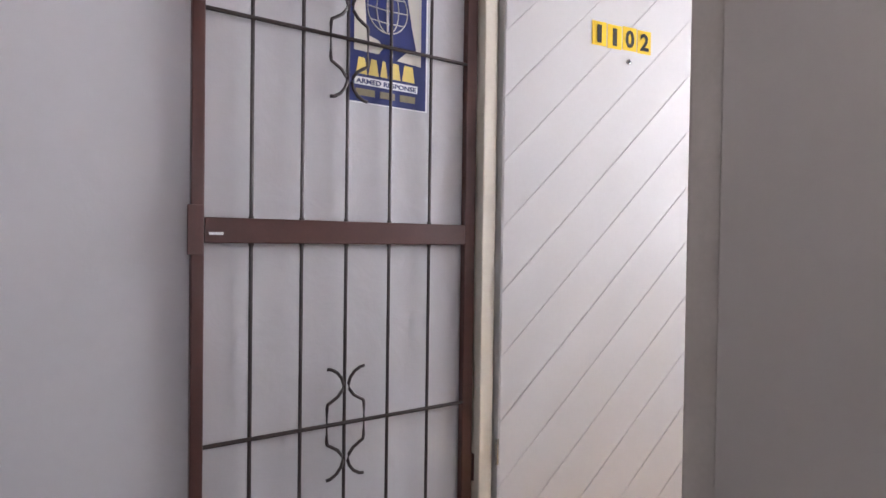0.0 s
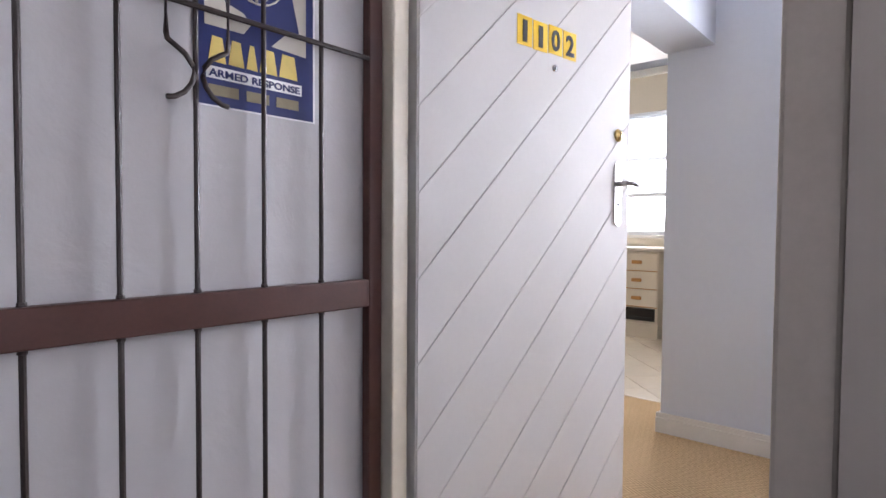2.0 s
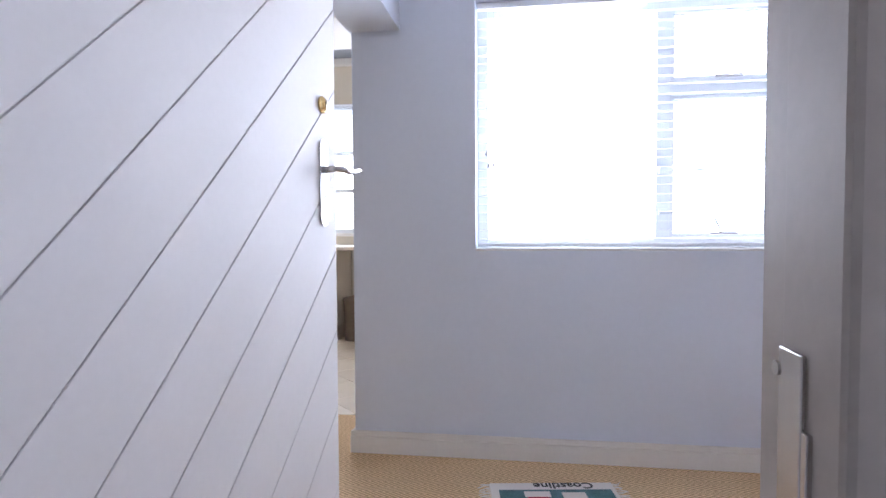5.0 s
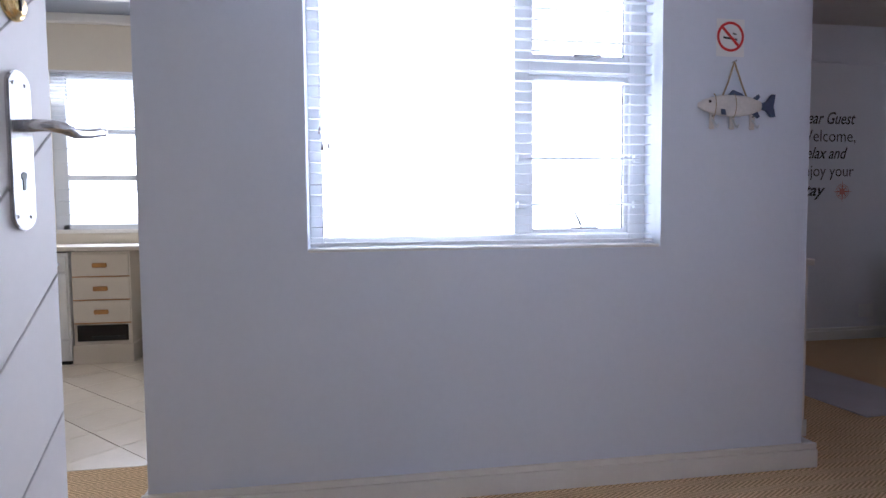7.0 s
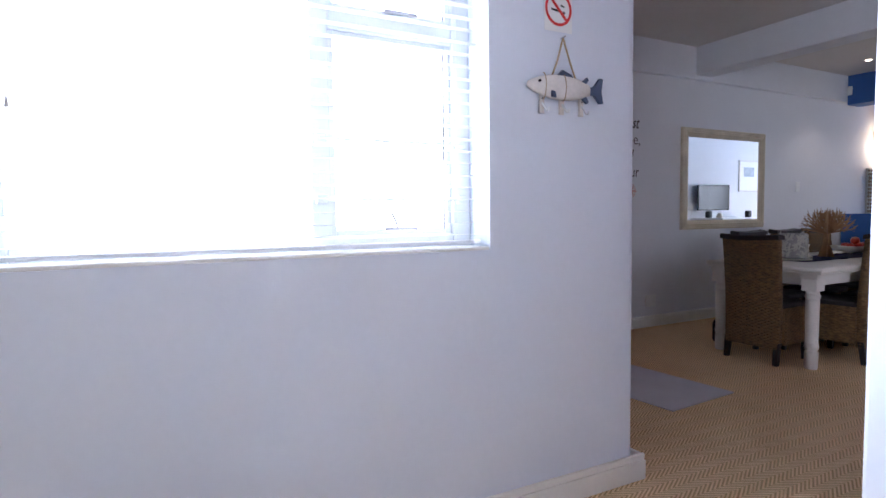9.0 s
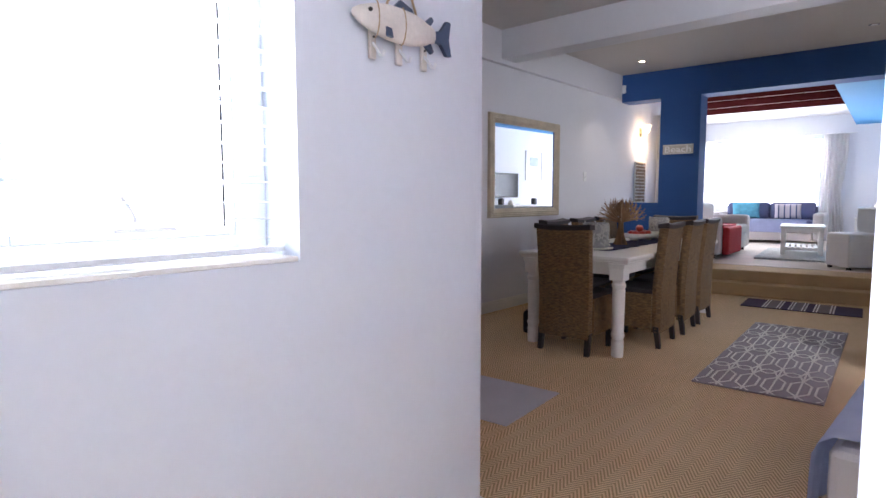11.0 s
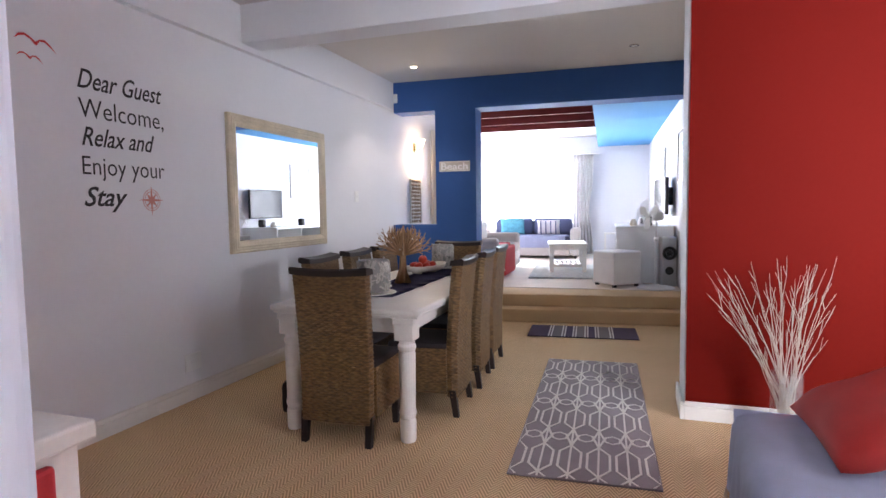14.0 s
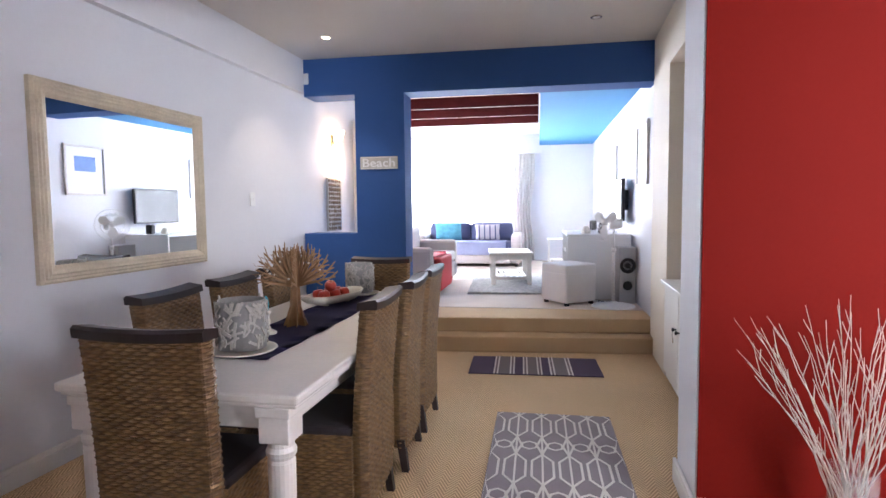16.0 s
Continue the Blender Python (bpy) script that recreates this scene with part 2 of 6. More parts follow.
DRIFT = shader("driftwood_chips", (0.47, 0.44, 0.39), 0.85, var=0.3, scale=20, fine=120, bump=0.4)
TEAL = shader("teal_paint", (0.03, 0.33, 0.42), 0.5, var=0.15, bump=0.1)
FISH_WHITE = shader("whitewashed_wood", (0.70, 0.66, 0.62), 0.6, var=0.15, scale=12, fine=90, bump=0.2)
FISH_BLUE = shader("slate_blue_paint", (0.05, 0.08, 0.15), 0.5, var=0.2, bump=0.1)
ROPE = shader("jute_rope", (0.45, 0.34, 0.21), 0.95, var=0.2, fine=300, bump=0.5)
CABINET_CREAM = shader("cream_cabinet_paint", (0.72, 0.65, 0.55), 0.4, var=0.05, bump=0.05)
HANDLE_WOOD = shader("orange_pine", (0.50, 0.24, 0.07), 0.4, var=0.2, scale=20, bump=0.1)
OVEN_GLASS = shader("oven_glass", (0.16, 0.17, 0.19), 0.12, var=0.1, bump=0.0)
SHELF_SHADE = shader("shelf_shade", (0.03, 0.025, 0.022), 0.9, bump=0.05)
BARK = shader("stone_mosaic", (0.22, 0.165, 0.115), 0.9, var=0.5, scale=30, fine=90, bump=0.8, depth=0.01)
SIGN_WOOD = shader("grey_sign_board", (0.52, 0.50, 0.45), 0.7, var=0.15, scale=12, bump=0.2)
TEAL_CUSHION = shader("teal_cushion", (0.12, 0.38, 0.48), 0.9, var=0.3, scale=14, fine=200, bump=0.4)
STRIPE_CUSHION = shader("pale_cushion", (0.55, 0.50, 0.52), 0.9, var=0.15, fine=200, bump=0.4)
RED_CUSHION = shader("red_cushion", (0.34, 0.015, 0.012), 0.85, var=0.1, scale=8, fine=200, bump=0.35)
SHAG = shader("grey_shag_pile", (0.50, 0.50, 0.47), 0.98, var=0.45, scale=22, fine=120, bump=1.0, depth=0.02)
BLUE_INK = shader("blue_print_ink", (0.10, 0.22, 0.55), 0.5, var=0.3, scale=8, bump=0.0)
SCREEN = shader("tv_screen", (0.01, 0.011, 0.013), 0.08, var=0.0, bump=0.0)
BULB = glowing("lit_bulb", (1.0, 0.78, 0.5), 25)
SHADE_LIT = glowing("lit_sconce_shade", (1.0, 0.74, 0.42), 5)


def rattan(name):
    """Woven strands: tones that change along each strand and from row to row."""
    m = shader(name, (0.2, 0.12, 0.05), 0.55, var=0.5, scale=1.0, fine=1.0, bump=0.25, depth=0.002)
    n, l = m.node_tree.nodes, m.node_tree.links
    co = [q for q in n if q.bl_idname == "ShaderNodeTexCoord"][0]
    stretch = n.new("ShaderNodeMapping")
    stretch.inputs["Scale"].default_value = (28, 28, 95)
    l.new(co.outputs["Object"], stretch.inputs["Vector"])
    for q in n:
        if q.bl_idname == "ShaderNodeTexNoise":
            l.new(stretch.outputs[0], q.inputs["Vector"])
    ramp = [q for q in n if q.bl_idname == "ShaderNodeValToRGB"][0]
    e = ramp.color_ramp.elements
    e[0].color, e[1].color = (0.052, 0.027, 0.012, 1), (0.235, 0.135, 0.050, 1)
    e[0].position, e[1].position = 0.24, 0.76
    return m


RATTAN = rattan("woven_rattan")


# ---- mesh helpers ----
def solid(bm, lo, hi, r=0.0, m=None, seg=2):
    """A box from corner lo to corner hi, its edges rounded by r, put in place by m."""
    t = bmesh.new()
    bmesh.ops.create_cube(t, size=1)
    for v in t.verts:
        v.co = Vector([(lo[i] + hi[i]) / 2 + v.co[i] * (hi[i] - lo[i]) for i in range(3)])
    if r:
        bmesh.ops.bevel(t, geom=t.edges[:], offset=r, segments=seg, affect="EDGES", profile=0.5)
    return merge(bm, t, m)


def merge(bm, t, m=None):
    if m is not None:
        t.transform(m)
    me = bpy.data.meshes.new("tmp")
    t.to_mesh(me)
    t.free()
    bm.from_mesh(me)
    bpy.data.meshes.remove(me)
    return bm


def rod(bm, a, b, r, seg=8, r2=None):
    """A round bar from a to b, tapering from r to r2."""
    a, b = Vector(a), Vector(b)
    t = bmesh.new()
    bmesh.ops.create_cone(t, cap_ends=True, segments=seg, radius1=r, radius2=r if r2 is None else r2, depth=(b - a).length)
    return merge(bm, t, Matrix.Translation((a + b) / 2) @ (b - a).to_track_quat("Z", "Y").to_matrix().to_4x4())


def tube(bm, pts, r, seg=6, taper=1.0):
    """A bent bar along pts."""
    pts = [Vector(p) for p in pts]
    rings = []
    for i, p in enumerate(pts):
        d = (pts[min(i + 1, len(pts) - 1)] - pts[max(i - 1, 0)]).normalized()
        q = d.to_track_quat("Z", "Y")
        rr = r * (1 + (taper - 1) * i / (len(pts) - 1))
        rings.append([bm.verts.new(p + q @ Vector((rr * math.cos(k * 2 * math.pi / seg), rr * math.sin(k * 2 * math.pi / seg), 0))) for k in range(seg)])
    for a, b in zip(rings, rings[1:]):
        for k in range(seg):
            bm.faces.new((a[k], a[(k + 1) % seg], b[(k + 1) % seg], b[k]))
    bm.faces.new(rings[0][::-1])
    bm.faces.new(rings[-1])
    return bm


def lathe(bm, prof, seg=20, m=None):
    """A turned shape from (radius, height) pairs."""
    t = bmesh.new()
    rings = [[t.verts.new((r * math.cos(k * 2 * math.pi / seg), r * math.sin(k * 2 * math.pi / seg), z)) for k in range(seg)] for r, z in prof]
    for a, b in zip(rings, rings[1:]):
        for k in range(seg):
            t.faces.new((a[k], a[(k + 1) % seg], b[(k + 1) % seg], b[k]))
    t.faces.new(rings[0][::-1])
    t.faces.new(rings[-1])
    return merge(bm, t, m)


def outline(bm, pts, depth, m=None):
    """A flat shape of (x, y) corners, given a thickness along z."""
    t = bmesh.new()
    a = [t.verts.new((x, y, 0)) for x, y in pts]
    b = [t.verts.new((x, y, depth)) for x, y in pts]
    t.faces.new(a[::-1])
    t.faces.new(b)
    for k in range(len(pts)):
        t.faces.new((a[k], a[(k + 1) % len(pts)], b[(k + 1) % len(pts)], b[k]))
    return merge(bm, t, m)


def finish(name, bm, material, smooth=False):
    bmesh.ops.recalc_face_normals(bm, faces=bm.faces)
    me = bpy.data.meshes.new(name)
    bm.to_mesh(me)
    bm.free()
    me.materials.append(material)
    if smooth:
        for p in me.polygons:
            p.use_smooth = True
    return me


def part(name, bm, material, parent=None, label="", smooth=False):
    ob = new(name, finish(name, bm, material, smooth))
    if parent is not None:
        ob.parent = parent
    if label:
        ob["label"] = label
    return ob


def thing(name, label, category, at=(0, 0, 0), turn=0, group="", kind=""):
    ob = new(name)
    ob.empty_display_size = 0.1
    ob.matrix_basis = pose(*at, 0, 0, turn)
    return tagged(ob, label, category, group, kind)


def structure(name, boxes, material, label, r=0.0, m=None, category="wall"):
    bm = bmesh.new()
    for lo, hi in boxes:
        solid(bm, lo, hi, r)
    ob = part(name, bm, material)
    if m is not None:
        ob.matrix_basis = m
    return tagged(ob, label, category, kind="structure")


def bx(bm=None, *boxes, r=0.0):
    bm = bm or bmesh.new()
    for lo, hi in boxes:
        solid(bm, lo, hi, r)
    return bm


def lettering(name, text, size, material, parent, m, shear=0.0, width=None, bold=0.0, label=""):
    """Words in the built-in font as a thin mesh, lying in the x-y plane of m, from its origin."""
    c = bpy.data.curves.new(name, "FONT")
    c.body, c.size, c.extrude, c.shear, c.offset, c.resolution_u = text, size, 0.0006, shear, bold, 3
    t = bpy.data.objects.new("tmp_text", c)
    scene.collection.objects.link(t)
    bpy.context.view_layer.update()
    me = bpy.data.meshes.new_from_object(t.evaluated_get(bpy.context.evaluated_depsgraph_get()))
    bpy.data.objects.remove(t)
    xs = [v.co.x for v in me.vertices]
    if width:
        k = width / (max(xs) - min(xs))
        for v in me.vertices:
            v.co.x = (v.co.x - min(xs)) * k
    me.materials.clear()
    me.materials.append(material)
    ob = new(name, me)
    ob.parent = parent
    ob.matrix_basis = m
    if label:
        ob["label"] = label
    return ob


FACE_W = Matrix(((0, 0, -1, 0), (-1, 0, 0, 0), (0, 1, 0, 0), (0, 0, 0, 1)))  # flat things on a wall that faces -x
FACE_S = Matrix(((1, 0, 0, 0), (0, 0, -1, 0), (0, 1, 0, 0), (0, 0, 0, 1)))  # on a wall that faces -y
FACE_N = Matrix(((-1, 0, 0, 0), (0, 0, 1, 0), (0, 1, 0, 0), (0, 0, 0, 1)))  # on a wall that faces +y
FACE_E = Matrix(((0, 0, 1, 0), (1, 0, 0, 0), (0, 1, 0, 0), (0, 0, 0, 1)))  # on a wall that faces +x


def at(x, y, z, face):
    return Matrix.Translation((x, y, z)) @ face


# ---- structure ----
CEIL = 2.85
LIV = pose(4.761, -7.313, 0, 0, 0, 2.8)  # the living end is built a little askew to the dining wall
LF = 0.29  # living floor

structure("floor_carpet", [((1.125, -7.6, -0.1), (3.80, 3.9, 0)), ((3.80, 1.69, -0.1), (4.06, 3.9, 0)), ((3.80, -7.6, -0.1), (6.05, -1.1, 0)), ((-1.5, -4.4, -0.1), (1.125, -0.93, 0))], CARPET, "golden-brown sisal carpet woven in a herringbone pattern", category="floor")
structure("floor_gallery", [((-2.4, -1.7, -0.12), (1.125, 1.527, -0.01))], CONCRETE, "grey concrete gallery floor outside the flat", category="floor")
structure("wall_gallery", [((-2.4, 1.527, -0.1), (1.20, 1.7, 2.7)), ((-2.6, -1.9, -0.1), (-2.4, 1.7, 1.15)), ((-2.4, -1.9, -0.1), (1.0, -1.7, 1.15))], CORRIDOR_WALL, "greyish white painted plaster gallery wall")
structure("ceiling_gallery", [((-2.6, -1.9, 2.7), (1.05, 1.7, 2.85))], CEILING, "white gallery ceiling", category="ceiling")
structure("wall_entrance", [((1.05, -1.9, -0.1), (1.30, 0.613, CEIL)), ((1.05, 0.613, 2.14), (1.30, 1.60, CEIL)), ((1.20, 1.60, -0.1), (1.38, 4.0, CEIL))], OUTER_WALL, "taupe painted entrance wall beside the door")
structure("wall_hall_south", [((1.30, -0.93, 0), (2.462, -0.75, CEIL))], HALL_WALL, "pale blue-white plaster wall end of the hall", r=0.012)
W0, W1, S0, S1 = -0.418, 1.072, 1.03, 2.25  # hall window
structure("wall_hall_window", [((3.52, W1, 0), (3.80, 1.69, CEIL)), ((3.52, W0, 0), (3.80, W1, S0)), ((3.52, W0, S1), (3.80, W1, CEIL))], HALL_WALL, "pale blue-white hand-plastered wall round the hall window")
end_wall = bmesh.new()
corner = [(3.80, -1.175)] + [(3.80, W0), (3.52, W0)] + [(3.60 - 0.08 * math.cos(a), -1.095 - 0.08 * math.sin(a)) for a in [k * math.pi / 16 for k in range(9)]]
outline(end_wall, corner[::-1], CEIL)
tagged(part("wall_hall_corner", end_wall, HALL_WALL), "pale blue-white plaster wall end with a rounded corner", "wall", kind="structure")
structure("beam_hall", [((1.30, 1.445, 2.118), (3.52, 1.70, CEIL))], HALL_WALL, "pale blue-white plastered header beam towards the kitchen", category="beam")
structure("ceiling_hall", [((1.118, -7.6, CEIL), (6.05, 4.0, CEIL + 0.12)), ((-1.7, -4.9, CEIL), (1.118, -0.75, CEIL + 0.12))], CEILING, "warm white flat ceiling", category="ceiling")
structure("wall_dining_mirror", [((5.847, -9.2, 0), (6.05, -1.0, CEIL))], WHITE_WALL, "white plaster wall behind the dining table")
structure("bulkhead_dining", [((5.79, -7.313, 2.525), (5.845, -1.12, CEIL))], WHITE_WALL, "white bulkhead strip under the ceiling", category="bulkhead")
structure("wall_dining_north", [((3.80, -1.175, 0), (5.847, -0.95, CEIL))], WHITE_WALL, "white plaster end wall of the dining room")
structure("beam_dining", [((2.64, -4.655, 2.565), (5.79, -4.41, CEIL))], WHITE_WALL, "white plastered ceiling beam across the dining room", category="beam", r=0.008)
structure("wall_red", [((-1.5, -4.41, 0), (2.655, -4.40, CEIL))], RED_WALL, "deep red painted feature wall behind the sofa")
structure("wall_red_core", [((-1.5, -4.79, 0), (2.663, -4.41, CEIL))], WHITE_WALL, "white plastered end of the red wall")
NY0, NY1 = -6.62, -5.45  # cupboard niche
structure("wall_passage", [((2.13, -7.45, 0), (2.43, NY0, CEIL)), ((2.13, NY1, 0), (2.43, -4.79, CEIL)), ((2.0, NY0 - 0.1, 0), (2.13, NY1 + 0.1, CEIL)), ((2.13, NY0, 2.45), (2.43, NY1, CEIL))], CREAM_WALL, "cream plaster wall with a lit cupboard niche")
# out of view; the opening at y -0.93 is added for the lounge fill
structure("wall_lounge", [((-1.7, -4.9, 0), (-1.5, -0.75, CEIL)), ((-1.5, -0.93, 0), (-1.2, -0.75, CEIL)), ((0.6, -0.93, 0), (1.045, -0.75, CEIL)), ((-1.2, -0.93, 0), (0.6, -0.75, 1.0)), ((-1.2, -0.93, 2.2), (0.6, -0.75, CEIL))], WHITE_WALL, "plain white lounge wall round an unseen opening added for light")

# kitchen shell
structure("wall_kitchen", [((6.80, 1.49, 0), (7.0, 1.95, 2.98)), ((6.80, 3.56, 0), (7.0, 4.0, 2.98)), ((6.80, 1.95, 0), (7.0, 3.56, 1.08)), ((6.80, 1.95, 2.50), (7.0, 3.56, 2.98)), ((3.80, 1.49, 0), (6.80, 1.69, 2.98)), ((1.30, 3.9, 0), (6.80, 4.1, 2.98))], CREAM_WALL, "cream kitchen wall")
structure("ceiling_kitchen", [((3.80, 1.49, 2.98), (7.0, 4.1, 3.1))], SHADED_CEILING, "kitchen ceiling, coloured blue-grey for the shade on it", category="ceiling")
structure("floor_kitchen", [((4.06, 1.69, -0.1), (6.80, 3.9, -0.006))], GROUT, "grey grout bed of the kitchen tiles", category="floor")
structure("cornice", [((6.74, 1.69, 2.90), (6.80, 3.9, 2.98))], TRIM, "white kitchen cornice", category="cornice", r=0.01)

# living end, askew
structure("wall_blue", [((-2.36, -0.3, 2.485), (1.03, 0, CEIL)), ((0, -0.3, 0), (0.50, 0, 2.485)), ((0.50, -0.3, 0), (1.06, 0, 1.11))], BLUE_WALL, "deep blue painted column, half wall and beam", m=LIV)
structure("steps", [((-2.40, -0.7, 0), (0, 0.20, 0.15)), ((-2.40, -0.7, 0.15), (0, 0, LF))], CARPET_FLAT, "two carpeted steps up to the living room", r=0.012, m=pose(4.761, -7.208, 0, 0, 0, 6.5), category="steps")
structure("floor_living", [((-2.36, -6.3, 0), (0, -0.50, LF + 0.004)), ((0, -6.3, 0), (1.9, -0.3, LF + 0.004))], CARPET_GLARE, "sisal carpet of the raised living room, paled for the window glare", m=LIV, category="floor")
structure("wall_living_west", [((-2.6, -6.3, 0), (-2.36, -0.1, 2.95))], WHITE_WALL, "white living room wall with pictures", m=LIV)
LW0, LW1, LS0, LS1 = -0.80, 1.55, 0.95, 2.42
structure("wall_living_window", [((-2.6, -6.3, 0), (LW0, -6.1, 2.95)), ((LW1, -6.3, 0), (2.1, -6.1, 2.95)), ((LW0, -6.3, 0), (LW1, -6.1, LS0)), ((LW0, -6.3, LS1), (LW1, -6.1, 2.95))], WHITE_WALL, "white living room wall round the wide window", m=LIV)
EW0, EW1, ES0, ES1 = -5.5, -2.6, 0.55, 2.45  # side window
structure("wall_living_east", [((1.9, -6.3, 0), (2.1, EW0, 2.95)), ((1.9, EW1, 0), (2.1, -1.5, 2.95)), ((1.9, EW0, 0), (2.1, EW1, ES0)), ((1.9, EW0, ES1), (2.1, EW1, 2.95)), ((1.2, -1.7, 0), (1.9, -1.5, 2.95))], WHITE_WALL, "white living room side wall round a window", m=LIV)
structure("ceiling_living", [((-1.32, -6.3, 2.82), (2.1, -0.3, 2.95))], CEILING, "white living room ceiling", m=LIV, category="ceiling")
structure("soffit_blue", [((-2.36, -6.1, 2.60), (-1.32, -0.3, 2.95))], SKY_BLUE, "light blue painted ceiling soffit", m=LIV, category="soffit")


def skirting(name, runs):
    bm = bmesh.new()
    for lo, hi in runs:
        solid(bm, (lo[0], lo[1], 0), (hi[0], hi[1], 0.085), 0.003)
        dx, dy = hi[0] - lo[0], hi[1] - lo[1]
        k = 0.006
        if dx < dy:
            solid(bm, (lo[0] + k, lo[1], 0.0851), (hi[0] - 0.0005, hi[1], 0.112), 0.004)
        else:
            solid(bm, (lo[0], lo[1] + k, 0.0851), (hi[0], hi[1] - k, 0.112), 0.004)
    ob = part(name, bm, TRIM)
    return tagged(ob, "cream-white moulded skirting board", "skirting", kind="structure")


skirting("baseboard_hall", [((3.498, -1.200, 0), (3.52, 1.712, 0)), ((3.52, -1.200, 0), (3.84, -1.1755, 0)), ((3.52, 1.69, 0), (3.80, 1.712, 0))])
skirting("baseboard_dining", [((5.825, -7.28, 0), (5.847, -1.12, 0)), ((-1.5, -4.40, 0), (2.663, -4.378, 0)), ((2.663, -4.79, 0), (2.686, -4.378, 0)), ((1.3, -0.75, 0), (2.47, -0.728, 0))])


# ---- gallery and entrance ----
def security_gate():
    g = thing("security_gate", "brown steel security gate standing open against the gallery wall", "gate", (0.380, 1.508, -0.087))
    g.scale = (1.126, 1.0, 1.117)
    X = lambda x: x - 0.386
    part("left_post", bx(None, ((0, -0.012, 0.09), (0.026, 0.013, 1.95)), r=0.003), GATE_BROWN, g)
    part("right_post", bx(None, ((X(1.077), -0.012, 0.09), (X(1.111), 0.013, 1.95)), r=0.003), GATE_BROWN, g)
    part("lock_bar", bx(None, ((0.0265, -0.013, 0.940), (X(1.0765), 0.012, 0.995)), r=0.003), GATE_BROWN, g)
    part("top_bar", bx(None, ((0.0265, -0.012, 1.92), (X(1.0765), 0.012, 1.95)), r=0.003), GATE_BROWN, g)
    part("bottom_bar", bx(None, ((0.0265, -0.012, 0.09), (X(1.0765), 0.012, 0.12)), r=0.003), GATE_BROWN, g)
    box = part("lock_box", bx(None, ((-0.008, -0.020, 0.915), (0.024, -0.0125, 1.02)), r=0.002), GATE_BROWN, g)
    part("keyhole", bx(None, ((0.034, -0.0155, 0.957), (0.064, -0.0135, 0.964)), r=0.0008), STEEL, box, "worn bare-metal keyhole slot")
    for z in (0.28, 1.72):
        bm = bmesh.new()
        rod(bm, (X(1.119), -0.004, z), (X(1.119), -0.004, z + 0.075), 0.008, 10)
        part("hinge", bm, GATE_BROWN, g)
    for x in (0.510, 0.624, 0.734, 0.850, 0.968):
        bm = bmesh.new()
        rod(bm, (X(x), 0, 0.12), (X(x), 0, 0.939), 0.0045, 8)
        rod(bm, (X(x), 0, 0.996), (X(x), 0, 1.92), 0.0045, 8)
        for z in (0.938, 0.997):
            t = bmesh.new()
            bmesh.ops.create_icosphere(t, subdivisions=1, radius=0.007)
            merge(bm, t, Matrix.Translation((X(x), 0, z)))
        part("rod", bm, ROD_BLACK, g)
    for z in (0.506, 1.434):
        bm = bmesh.new()
        rod(bm, (0.026, -0.007, z), (X(1.077), -0.007, z), 0.005, 8)
        part("cross_rod", bm, ROD_BLACK, g)

    def scroll(zc, side):
        """A bent bar that touches the middle rod twice and curls out at both ends."""
        half = [(0.052, -0.148), (0.040, -0.146), (0.024, -0.136), (0.012, -0.12), (0.007, -0.104), (0.010, -0.088), (0.022, -0.072), (0.040, -0.060), (0.050, -0.054), (0.052, -0.044)]
        full = half + [(x, -z) for x, z in half[::-1]]
        bm = bmesh.new()
        tube(bm, [(X(0.734) + side * 0.92 * x, -0.010, zc + 0.9 * z) for x, z in full], 0.0042, 7)
        return bm

    for zc in (0.508, 1.422):
        for side in (-1, 1):
            part("scroll", scroll(zc, side), ROD_BLACK, g, smooth=True)


security_gate()


